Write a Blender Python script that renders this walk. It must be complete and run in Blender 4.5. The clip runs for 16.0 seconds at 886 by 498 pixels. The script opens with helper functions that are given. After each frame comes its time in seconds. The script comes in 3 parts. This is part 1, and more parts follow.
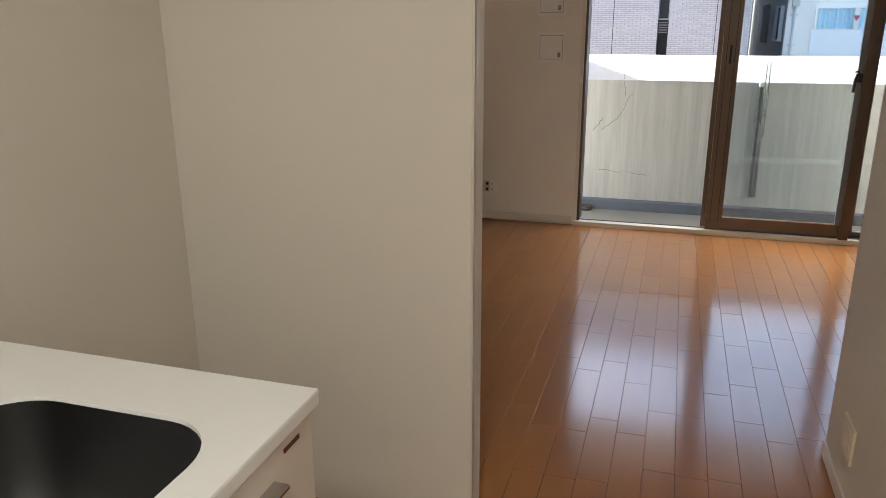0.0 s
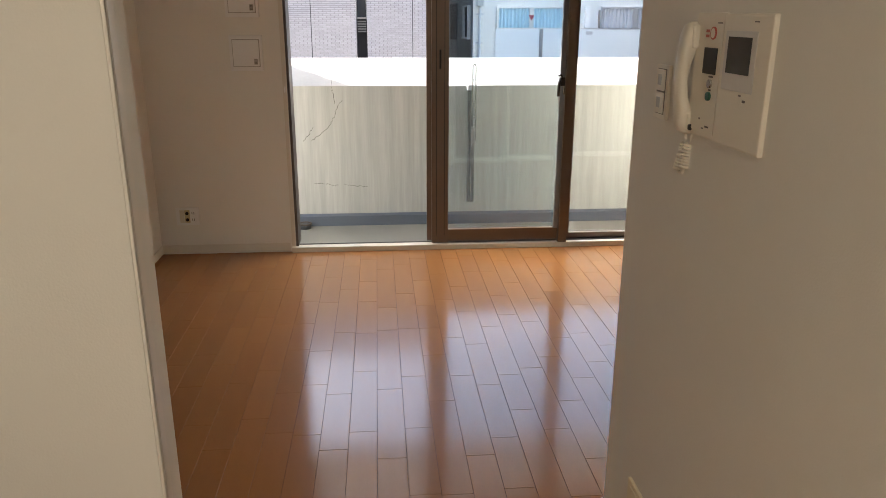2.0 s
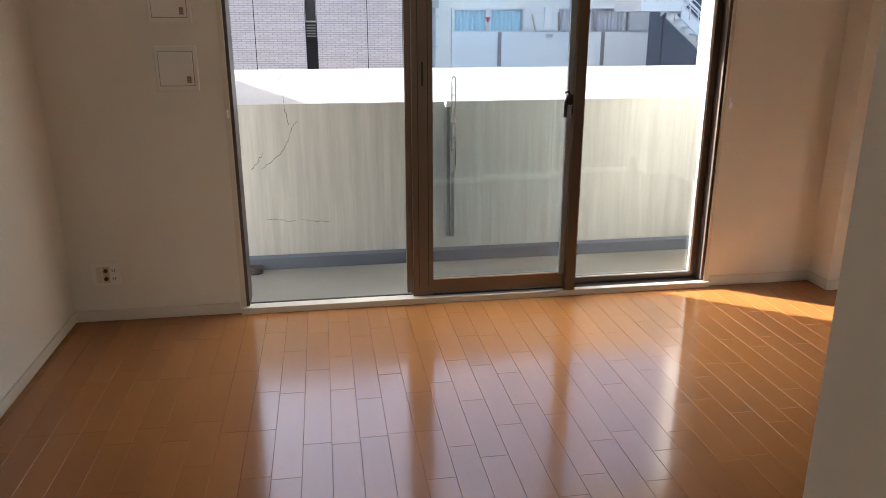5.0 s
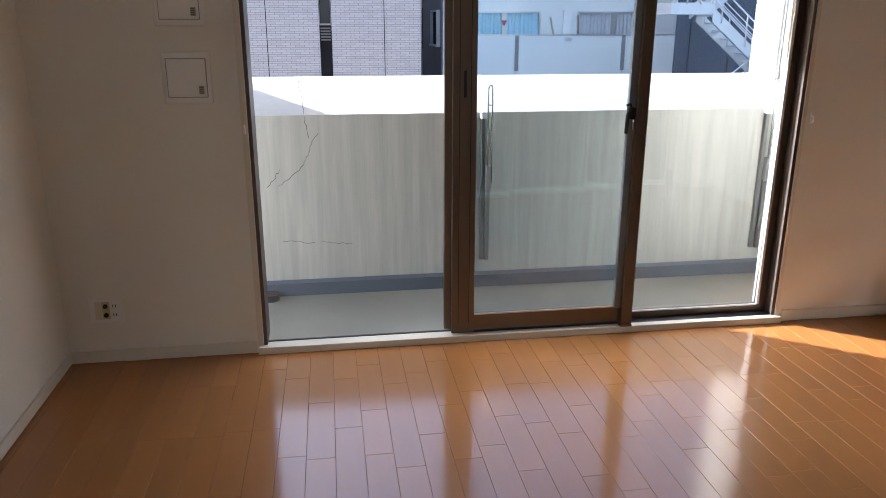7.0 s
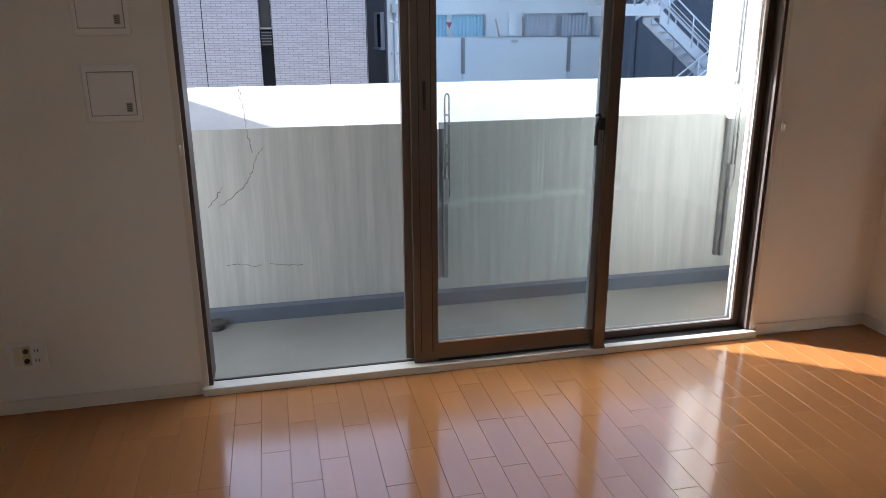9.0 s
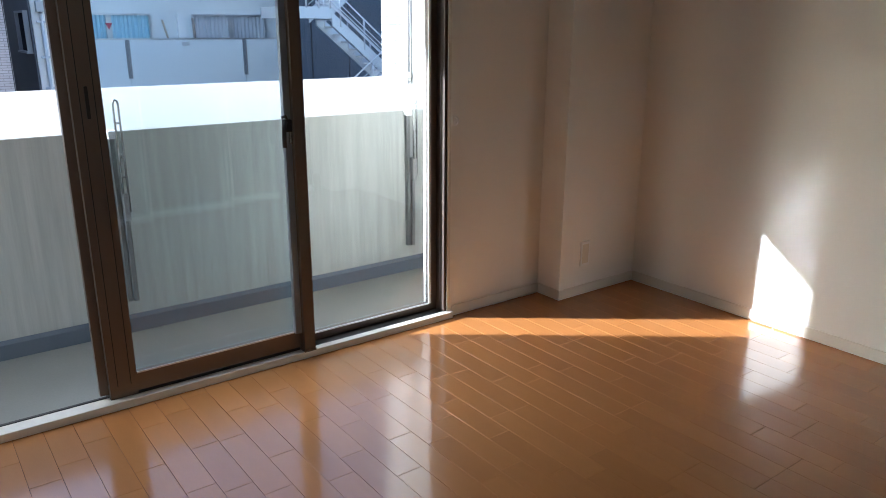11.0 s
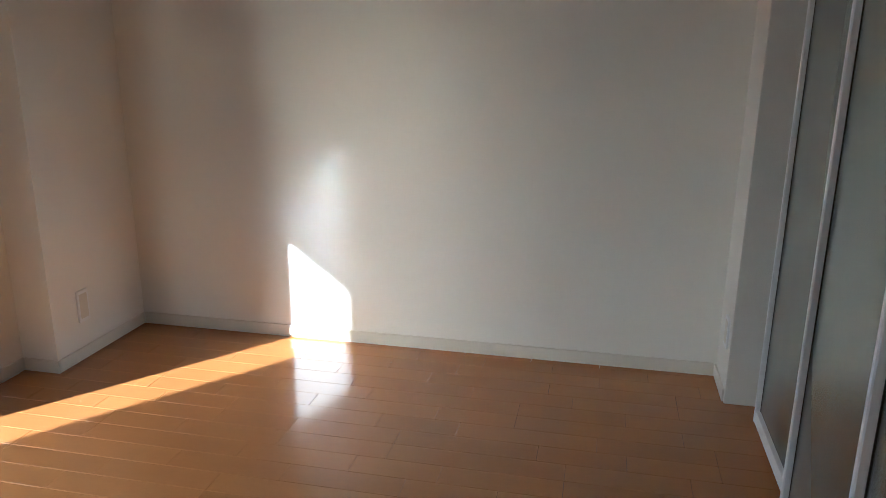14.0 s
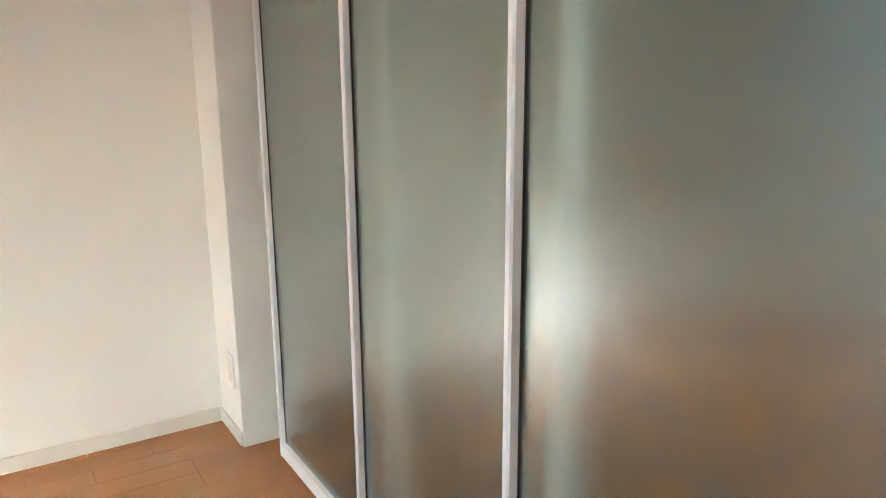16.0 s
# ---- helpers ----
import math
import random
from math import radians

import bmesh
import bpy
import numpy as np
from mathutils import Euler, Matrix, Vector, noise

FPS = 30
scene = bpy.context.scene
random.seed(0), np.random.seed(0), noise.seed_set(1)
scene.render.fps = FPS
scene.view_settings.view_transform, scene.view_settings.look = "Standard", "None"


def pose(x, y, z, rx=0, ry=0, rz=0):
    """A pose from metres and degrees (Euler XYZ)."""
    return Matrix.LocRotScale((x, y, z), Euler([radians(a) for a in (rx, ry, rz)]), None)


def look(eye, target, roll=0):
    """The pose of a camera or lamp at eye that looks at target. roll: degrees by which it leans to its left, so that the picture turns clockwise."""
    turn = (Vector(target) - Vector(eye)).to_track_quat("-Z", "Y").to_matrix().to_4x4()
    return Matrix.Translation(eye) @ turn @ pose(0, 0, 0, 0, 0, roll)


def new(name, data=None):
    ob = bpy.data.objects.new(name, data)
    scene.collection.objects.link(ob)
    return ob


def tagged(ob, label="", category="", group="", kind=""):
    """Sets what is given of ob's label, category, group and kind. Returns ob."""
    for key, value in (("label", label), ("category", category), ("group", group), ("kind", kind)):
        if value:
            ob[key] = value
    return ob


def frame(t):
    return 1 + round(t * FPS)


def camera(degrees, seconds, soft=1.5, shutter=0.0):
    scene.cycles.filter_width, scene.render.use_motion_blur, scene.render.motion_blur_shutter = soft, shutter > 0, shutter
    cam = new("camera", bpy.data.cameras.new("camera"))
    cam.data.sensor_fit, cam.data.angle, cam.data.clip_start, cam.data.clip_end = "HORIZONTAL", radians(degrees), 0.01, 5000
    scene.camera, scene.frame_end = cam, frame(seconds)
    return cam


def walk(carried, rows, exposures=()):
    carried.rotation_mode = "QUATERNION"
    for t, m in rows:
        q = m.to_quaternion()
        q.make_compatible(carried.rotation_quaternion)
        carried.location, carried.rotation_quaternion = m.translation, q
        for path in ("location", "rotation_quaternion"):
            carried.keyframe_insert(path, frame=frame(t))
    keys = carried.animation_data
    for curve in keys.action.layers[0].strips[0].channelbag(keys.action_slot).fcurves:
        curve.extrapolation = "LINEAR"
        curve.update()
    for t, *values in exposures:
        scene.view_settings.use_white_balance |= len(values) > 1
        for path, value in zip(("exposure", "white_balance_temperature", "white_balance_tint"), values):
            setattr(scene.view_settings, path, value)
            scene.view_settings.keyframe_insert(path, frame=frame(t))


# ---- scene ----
cam = camera(61.6, 16.0, 0.9)
PATH = [
    (0, (0.342, 0.321, 1.344), (-0.228, 2.146, 0.757), -0.3),
    (0.5, (0.342, 0.48, 1.342), (0.016, 2.363, 0.754), -0.3),
    (1, (0.346, 0.614, 1.346), (0.221, 2.519, 0.751), -0.1),
    (1.5, (0.302, 0.763, 1.364), (0.344, 2.671, 0.766), 0.0),
    (2, (0.264, 0.901, 1.378), (0.429, 2.802, 0.78), 0.2),
    (2.5, (0.252, 1.063, 1.395), (0.493, 2.955, 0.795), 0.2),
    (3, (0.248, 1.195, 1.397), (0.525, 3.083, 0.798), 0.2),
    (3.5, (0.218, 1.348, 1.4), (0.507, 3.234, 0.801), 0.1),
    (6, (0.127, 2.024, 1.385), (0.431, 3.911, 0.795), 0.0),
    (6.5, (0.097, 2.137, 1.389), (0.394, 4.025, 0.8), -0.1),
    (7, (0.068, 2.238, 1.387), (0.356, 4.128, 0.801), 0.1),
    (7.5, (0.049, 2.358, 1.406), (0.318, 4.251, 0.819), -0.1),
    (8, (0.053, 2.428, 1.406), (0.318, 4.322, 0.821), -0.3),
    (10.5, (0.061, 2.539, 1.401), (1.031, 4.19, 0.822), 0.2),
    (11, (0.067, 2.54, 1.398), (1.214, 4.074, 0.821), 0.3),
    (11.5, (0.078, 2.565, 1.399), (1.382, 3.965, 0.818), 0.3),
    (12, (0.088, 2.619, 1.402), (1.536, 3.869, 0.818), 0.3),
    (12.5, (0.152, 2.74, 1.404), (1.726, 3.824, 0.814), 0.3),
    (13, (0.213, 2.862, 1.384), (1.911, 3.748, 0.808), 0.3),
    (13.5, (0.31, 2.972, 1.349), (2.114, 3.623, 0.783), 0.5),
    (14, (0.405, 3.039, 1.307), (2.287, 3.446, 0.769), 0.4),
    (14.5, (0.495, 3.082, 1.29), (2.42, 3.198, 0.758), 0.3),
    (15, (0.592, 3.152, 1.243), (2.517, 2.905, 0.759), 0.3),
    (15.5, (0.673, 3.182, 1.279), (2.509, 2.555, 0.792), 0.2),
    (16, (0.789, 3.185, 1.254), (2.437, 2.154, 0.784), -0.4),
]
walk(cam, [(t, look(eye, target, roll)) for t, eye, target, roll in PATH], [(0, 2.57, 6100, 12), (1.5, 2.57, 5950, 11), (2.2, 2.64, 6600, 13), (3.5, 2.56, 6600, 14), (6, 2.3, 5900, 13), (8, 2.15, 5550, 13), (11, 1.9, 5220, 8), (12.5, 1.88, 5140, 8), (13.5, 2.2, 5000, 6), (14.5, 2.5, 4900, 4), (15, 2.64, 4920, 5), (15.5, 3.08, 5270, 5), (16, 4.02, 5450, 5)])


# ---- world, sun, exposure ----
SUN_EL, SUN_AZ = 25.5, math.atan2(-1.0, 0.76)      # height, and bearing from +y towards +x
world = bpy.data.worlds.new("sky")
scene.world = world
world.use_nodes = True
wn = world.node_tree
sky = wn.nodes.new("ShaderNodeTexSky")
sky.sky_type, sky.sun_disc, sky.dust_density = "NISHITA", False, 4.0
sky.sun_elevation, sky.sun_rotation = radians(SUN_EL), SUN_AZ
wn.links.new(sky.outputs[0], wn.nodes["Background"].inputs[0])
wn.nodes["Background"].inputs[1].default_value = 0.15
sun = new("sun", bpy.data.lights.new("sun", "SUN"))
sun.data.energy, sun.data.angle, sun.data.color = 5.0, radians(0.5), (1.0, 0.95, 0.88)
sun_dir = Vector((math.sin(SUN_AZ) * math.cos(radians(SUN_EL)), math.cos(SUN_AZ) * math.cos(radians(SUN_EL)), math.sin(radians(SUN_EL))))
sun.matrix_world = look(sun_dir * 30, (0, 0, 0))
scene.cycles.blur_glossy, scene.cycles.sample_clamp_indirect = 0.0, 100.0      # the sun's gleam off the polished floor

floor_fill = new("floor_fill_lamp", bpy.data.lights.new("floor_fill_lamp", "AREA"))   # lamp added outside the window as sky light for the near floor
floor_fill.data.shape, floor_fill.data.size, floor_fill.data.size_y = "RECTANGLE", 2.3, 0.6
floor_fill.data.energy, floor_fill.data.spread, floor_fill.data.color = 1.5, radians(70), (0.93, 0.97, 1.0)
floor_fill.matrix_world = look((0.95, 5.66, 1.80), (0.95, 4.95, 0.0))
passage_fill = new("added_passage_lamp", bpy.data.lights.new("added_passage_lamp", "AREA"))    # unseen lamp, added to light the passage from behind
passage_fill.data.shape, passage_fill.data.size = "DISK", 0.3
passage_fill.data.energy, passage_fill.data.color = 4.5, (1.0, 0.94, 0.83)
passage_fill.matrix_world = look((0.25, -0.35, 2.355), (0.25, -0.3499, 0.0))


# ---- materials ----
def mat(name, colour, rough=0.5, metal=0.0, vary=0.08, scale=6.0, bump=0.0, bump_scale=80.0, coat=0.0, stretch=(1, 1, 1), rand=0.0):
    """A surface with a broad stain and a fine grain in its colour, gloss and relief."""
    m = bpy.data.materials.new(name)
    m.use_nodes = True
    n, l = m.node_tree.nodes, m.node_tree.links
    b = n["Principled BSDF"]
    b.inputs["Roughness"].default_value, b.inputs["Metallic"].default_value = rough, metal
    b.inputs["Coat Weight"].default_value, b.inputs["Coat Roughness"].default_value = coat, 0.13
    tc, mp = n.new("ShaderNodeTexCoord"), n.new("ShaderNodeMapping")
    mp.inputs["Scale"].default_value = stretch
    l.new(tc.outputs["Object"], mp.inputs[0])
    big, fine = n.new("ShaderNodeTexNoise"), n.new("ShaderNodeTexNoise")
    big.inputs["Scale"].default_value, big.inputs["Detail"].default_value = scale * 0.3, 4
    fine.inputs["Scale"].default_value, fine.inputs["Detail"].default_value = bump_scale, 3
    l.new(mp.outputs[0], big.inputs[0]), l.new(mp.outputs[0], fine.inputs[0])
    add = n.new("ShaderNodeMath")
    add.operation = "MULTIPLY_ADD"
    l.new(fine.outputs[0], add.inputs[0])
    add.inputs[1].default_value = 0.35
    l.new(big.outputs[0], add.inputs[2])
    last = add
    if rand:
        info, more = n.new("ShaderNodeObjectInfo"), n.new("ShaderNodeMath")
        more.operation = "MULTIPLY_ADD"
        l.new(info.outputs["Random"], more.inputs[0])
        more.inputs[1].default_value = rand
        l.new(add.outputs[0], more.inputs[2])
        last = more
    rng = n.new("ShaderNodeMapRange")
    rng.inputs[1].default_value, rng.inputs[2].default_value = 0.3, 1.05 + rand
    rng.inputs[3].default_value, rng.inputs[4].default_value = 1 - vary, 1 + vary
    l.new(last.outputs[0], rng.inputs[0])
    mul = n.new("ShaderNodeVectorMath")
    mul.operation = "SCALE"
    mul.inputs[0].default_value = colour
    l.new(rng.outputs[0], mul.inputs["Scale"])
    l.new(mul.outputs[0], b.inputs["Base Color"])
    if bump:
        bp = n.new("ShaderNodeBump")
        bp.inputs["Strength"].default_value, bp.inputs["Distance"].default_value = bump, 0.002
        l.new(fine.outputs[0], bp.inputs["Height"])
        l.new(bp.outputs[0], b.inputs["Normal"])
    return m


def glassy(name, colour, rough=0.0, ior=1.45, coat=0.0):
    m = bpy.data.materials.new(name)
    m.use_nodes = True
    b = m.node_tree.nodes["Principled BSDF"]
    b.inputs["Base Color"].default_value = (*colour, 1)
    b.inputs["Roughness"].default_value, b.inputs["IOR"].default_value = rough, ior
    b.inputs["Transmission Weight"].default_value = 1
    b.inputs["Coat Weight"].default_value, b.inputs["Coat Roughness"].default_value, b.inputs["Coat IOR"].default_value = coat, 0.29, 1.8
    return m


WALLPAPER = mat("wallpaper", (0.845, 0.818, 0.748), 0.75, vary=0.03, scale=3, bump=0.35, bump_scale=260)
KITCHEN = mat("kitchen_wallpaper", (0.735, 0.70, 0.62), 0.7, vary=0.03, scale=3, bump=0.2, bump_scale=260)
CEILING = mat("ceiling_paper", (0.87, 0.855, 0.825), 0.8, vary=0.02, bump=0.3, bump_scale=200)
TRIM = mat("cream_trim", (0.74, 0.69, 0.60), 0.4, vary=0.03, bump=0.05)
WOOD = mat("floor_wood", (0.405, 0.165, 0.045), 0.42, vary=0.18, scale=5, bump=0.02, bump_scale=60, coat=1.0, stretch=(6, 0.7, 1), rand=0.35)
WOOD.node_tree.nodes["Principled BSDF"].inputs["Coat IOR"].default_value = 1.6
WOOD.node_tree.nodes["Principled BSDF"].inputs["Specular IOR Level"].default_value = 0.06
UNDER = mat("floor_joint", (0.16, 0.085, 0.045), 0.7, vary=0.1)
BRONZE = mat("bronze_aluminium", (0.165, 0.122, 0.095), 0.33, 0.6, vary=0.07, bump=0.03)
# Darker copy of the bronze; puts the unlit jamb's shade into its colour.
JAMB = mat("shaded_bronze_aluminium", (0.085, 0.062, 0.05), 0.5, 0.2, vary=0.06)
TRACK = mat("shaded_track", (0.05, 0.042, 0.036), 0.6, vary=0.1)
SILVER = mat("satin_aluminium", (0.72, 0.70, 0.68), 0.3, 0.9, vary=0.04, bump=0.03)
WHITE_ALU = mat("white_aluminium", (0.86, 0.86, 0.85), 0.35, 0.0, vary=0.02)
DARK_STEEL = mat("weathered_aluminium", (0.24, 0.24, 0.235), 0.38, 0.8, vary=0.1, scale=10)
STEEL = mat("stainless_steel", (0.55, 0.55, 0.54), 0.25, 1.0, vary=0.06, scale=10, bump=0.02, bump_scale=200)
BLACK = mat("black_plastic", (0.012, 0.012, 0.012), 0.5, vary=0.1)
RUBBER = mat("black_rubber", (0.02, 0.02, 0.02), 0.6, vary=0.1)
PLASTIC = mat("ivory_plastic", (0.74, 0.68, 0.56), 0.35, vary=0.02, bump=0.03)
WHITE = mat("white_plastic", (0.87, 0.86, 0.83), 0.35, vary=0.02)
GLASS = glassy("window_glass", (0.93, 0.97, 0.98))
TINT = glassy("tinted_glass", (0.86, 0.92, 0.95))
FROST = glassy("frosted_glass", (0.62, 0.80, 0.77), 0.26, 1.5, 0.9)
CONCRETE = mat("painted_concrete", (0.41, 0.415, 0.385), 0.8, vary=0.20, scale=16, bump=0.3, bump_scale=22, stretch=(5, 2, 0.3))
SLOPE = mat("lightened_coping", (0.50, 0.495, 0.475), 0.8, vary=0.14, scale=7, bump=0.4, bump_scale=40)
BALC = mat("balcony_floor_sheet", (0.225, 0.222, 0.20), 0.55, vary=0.22, scale=6, bump=0.1, bump_scale=120)
BAND = mat("grey_blue_waterproof_paint", (0.10, 0.12, 0.15), 0.5, vary=0.1, scale=8)
SOFFIT = mat("white_soffit_paint", (0.80, 0.80, 0.77), 0.8, vary=0.04, scale=5, bump=0.25, bump_scale=60)
END_WALL = mat("off_white_masonry_paint", (0.46, 0.465, 0.455), 0.8, vary=0.08, scale=5, bump=0.3, bump_scale=40)
WORKTOP = mat("white_worktop", (0.82, 0.825, 0.80), 0.3, vary=0.02)
CABINET = mat("cabinet_laminate", (0.66, 0.60, 0.53), 0.4, vary=0.03)


# ---- building helpers ----
def box(bm, x0, x1, y0, y1, z0, z1):
    vs = [bm.verts.new((x, y, z)) for x in (x0, x1) for y in (y0, y1) for z in (z0, z1)]
    for f in ((0, 1, 3, 2), (4, 6, 7, 5), (0, 4, 5, 1), (2, 3, 7, 6), (0, 2, 6, 4), (1, 5, 7, 3)):
        bm.faces.new([vs[i] for i in f])
    return vs


def boxes(*rows):
    bm = bmesh.new()
    for r in rows:
        box(bm, *r)
    return bm


def bevelled(bm, width, segments=2):
    bmesh.ops.bevel(bm, geom=list(bm.edges), offset=width, segments=segments, profile=0.6, affect="EDGES", clamp_overlap=True)
    return bm


def prism(points, axis, a, b):
    """A closed outline in two axes, drawn out along the third."""
    bm = bmesh.new()
    place = {"x": lambda p, h: (h, p[0], p[1]), "y": lambda p, h: (p[0], h, p[1]), "z": lambda p, h: (p[0], p[1], h)}[axis]
    lo = [bm.verts.new(place(p, a)) for p in points]
    hi = [bm.verts.new(place(p, b)) for p in points]
    bm.faces.new(lo[::-1]), bm.faces.new(hi)
    for i in range(len(points)):
        j = (i + 1) % len(points)
        bm.faces.new((lo[i], lo[j], hi[j], hi[i]))
    bmesh.ops.recalc_face_normals(bm, faces=bm.faces)
    return bm


def tube(points, radius, sides=8):
    """A round bar along a line of points."""
    bm = bmesh.new()
    rings, pts = [], [Vector(p) for p in points]
    side = None
    for i, p in enumerate(pts):
        d = (pts[min(i + 1, len(pts) - 1)] - pts[max(i - 1, 0)]).normalized()
        if side is None:
            side = d.orthogonal().normalized()
        side = (side - d * side.dot(d)).normalized()
        up = d.cross(side)
        rings.append([bm.verts.new(p + radius * (math.cos(a) * side + math.sin(a) * up)) for a in (2 * math.pi * k / sides for k in range(sides))])
    for r, s in zip(rings, rings[1:]):
        for k in range(sides):
            bm.faces.new((r[k], r[(k + 1) % sides], s[(k + 1) % sides], s[k])).smooth = True
    bm.faces.new(rings[0][::-1]), bm.faces.new(rings[-1])
    bmesh.ops.recalc_face_normals(bm, faces=bm.faces)
    return bm


def disc(centre, axis, radius, depth, sides=20):
    """A short round bar, centred, along x, y or z."""
    c, d = Vector(centre), {"x": Vector((1, 0, 0)), "y": Vector((0, 1, 0)), "z": Vector((0, 0, 1))}[axis]
    return tube([c - d * depth / 2, c + d * depth / 2], radius, sides)


def mesh_of(name, bm, material):
    me = bpy.data.meshes.new(name)
    bm.to_mesh(me)
    bm.free()
    me.materials.append(material)
    return me


def part(name, bm, material, parent, label=""):
    ob = new(name, mesh_of(name, bm, material))
    if parent is not None:
        ob.parent = parent
        if parent.type == "EMPTY":
            ob.matrix_parent_inverse = Matrix.Translation(-parent.location)
    return tagged(ob, label) if label else ob


def thing(name, at, label, category, group="", kind=""):
    ob = new(name)
    ob.location, ob.empty_display_size = at, 0.05
    return tagged(ob, label, category, group, kind)


def structure(name, bm, material, label, category="wall"):
    return tagged(part(name, bm, material, None), label, category, kind="structure")


# ---- the large structure ----
XL, XR, YW, YB, H = -1.05, 3.36, 5.30, -1.2, 2.42       # left, right, window wall, back, ceiling
WX0, WX1, WZ = -0.255, 2.155, 2.02                      # window opening
XI, YI = 0.885, 2.685                                   # wall with the door phone, and its end
XK = -0.935                                             # the kitchen's side wall
SX, SY = -0.105, 2.005                                    # end and face of the kitchen's stub wall
structure("wall_left", boxes((XL - 0.12, XL, YB, YW + 0.2, -0.02, H)), WALLPAPER, "off-white textured wallpaper on a long side wall")
structure("wall_right", boxes((XR, XR + 0.15, 2.0, YW + 0.2, -0.02, H)), WALLPAPER, "off-white wallpapered wall with a patch of sunlight")
structure("wall_window", boxes((XL, WX0, YW, YW + 0.2, -0.2, H), (WX1, XR, YW, YW + 0.2, -0.2, H), (WX0, WX1, YW, YW + 0.2, WZ, H),
                               (WX0, 0.53, YW + 0.02, YW + 0.06, -0.2, 0.0), (0.53, WX1, YW + 0.02, YW + 0.11, -0.2, 0.0)), WALLPAPER, "off-white wallpapered wall around a wide balcony window")
structure("column_corner", boxes((2.775, XR, 5.135, YW, 0, H)), WALLPAPER, "wallpapered corner column beside the balcony window", "column")
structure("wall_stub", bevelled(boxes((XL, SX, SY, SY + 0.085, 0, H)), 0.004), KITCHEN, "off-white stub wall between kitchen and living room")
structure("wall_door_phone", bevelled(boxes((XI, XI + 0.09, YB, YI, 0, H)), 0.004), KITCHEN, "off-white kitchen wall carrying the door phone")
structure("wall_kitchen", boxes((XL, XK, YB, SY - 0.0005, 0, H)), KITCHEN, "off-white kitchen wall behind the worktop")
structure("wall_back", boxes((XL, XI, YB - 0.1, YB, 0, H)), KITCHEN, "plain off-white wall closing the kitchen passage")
structure("pillar_doors", bevelled(boxes((3.112, XR, 2.30, 2.54, 0, H)), 0.004), WALLPAPER, "narrow wallpapered pillar at the end of the sliding doors", "pillar")
structure("wall_bedroom", boxes((XI + 0.09, XR, -0.5, -0.4, 0, H), (XR, XR + 0.15, -0.5, 2.0, 0, H)), WALLPAPER, "plain walls of the dim room behind the doors")
structure("lintel_doors", boxes((XI + 0.09, 3.112, 2.42, 2.62, 2.06, H)), WALLPAPER, "wallpapered lintel over the sliding doors", "lintel")
structure("ceiling", boxes((XL - 0.1, XR + 0.1, YB - 0.1, YW + 0.2, H, H + 0.1)), CEILING, "plain white ceiling", "ceiling")


# ---- balcony ----
PY, PZ = 6.40, 0.895                                    # parapet: inner face and inner top edge
structure("balcony_floor", boxes((-2.2, 2.85, YW + 0.2, PY + 0.02, -0.30, -0.14), (WX0 + 0.001, WX1 - 0.001, YW + 0.06, YW + 0.2, -0.30, -0.14)), BALC, "pale grey-green sheet floor of the balcony", "floor")
parapet = structure("parapet", prism([(PY, -0.5), (PY, PZ), (6.88, 1.066), (6.90, 1.066), (6.90, -9.0)], "x", -2.2, 2.866), CONCRETE,
          "streaked off-white concrete balcony parapet with a sloping top", "parapet")
# Sloping top coloured lighter than the face, to bounce more sunlight.
parapet.data.materials.append(SLOPE)
for face in parapet.data.polygons:
    if face.normal.z > 0.5:
        face.material_index = 1
structure("parapet_skirting", prism([(PY - 0.03, -0.14), (PY - 0.03, -0.065), (PY - 0.004, -0.05), (PY - 0.004, -0.14)], "x", -2.2, 2.79), BAND,
          "grey-blue waterproof upstand along the parapet foot", "skirting")
structure("wall_balcony_end", boxes((2.80, 2.95, YW + 0.2, 6.56, -0.5, 2.19)), END_WALL, "white end wall of the balcony in the sun")
structure("balcony_slab", boxes((-2.2, 2.95, YW + 0.2, 6.60, 2.19, 2.42)), SOFFIT, "white-painted underside of the balcony above", "slab")
# Unseen stepped wall, added to cut the sun to a narrow beam.
structure("sun_blocker_wall", boxes((-2.6, -0.94, 7.05, 7.17, -9.0, 1.5), (-2.6, -0.66, 7.05, 7.17, 1.5, 4.5)), CONCRETE, "unseen stepped wall added to cut the sun beam")
structure("ground", boxes((-300, 300, -300, 300, -9.2, -9.0)), mat("asphalt_ground", (0.06, 0.06, 0.06), 0.9, vary=0.2, scale=2), "asphalt ground far below", "ground")


# ---- window ----
win = thing("window_1", (0.95, YW, 0.0), "three-panel bronze aluminium sliding balcony window, pushed open", "window", kind="structure")
part("window_frame", boxes((WX0, WX0 + 0.016, YW + 0.004, YW + 0.16, 0.03, WZ), (WX1 - 0.016, WX1, YW + 0.004, YW + 0.16, 0.03, WZ), (WX0 + 0.016, WX1 - 0.016, YW + 0.004, YW + 0.16, WZ - 0.035, WZ)), JAMB, win)
part("window_sill", bevelled(boxes((WX0 - 0.022, WX1 + 0.022, YW - 0.026, YW + 0.012, 0.0, 0.032)), 0.003), TRIM, win, "cream sill strip")
part("track", boxes((WX0 + 0.016, 0.5775, YW + 0.0125, YW + 0.046, 0.0, 0.028)), TRIM, win, "pale track cover")
part("track_lip", boxes((WX0 + 0.016, 0.5775, YW + 0.0465, YW + 0.058, 0.0, 0.032)), TRACK, win)
# Track below the sashes: its shadow is put into this dark colour.
part("track", boxes((0.578, WX1 - 0.016, YW + 0.0125, YW + 0.108, 0.0, 0.03)), TRACK, win)


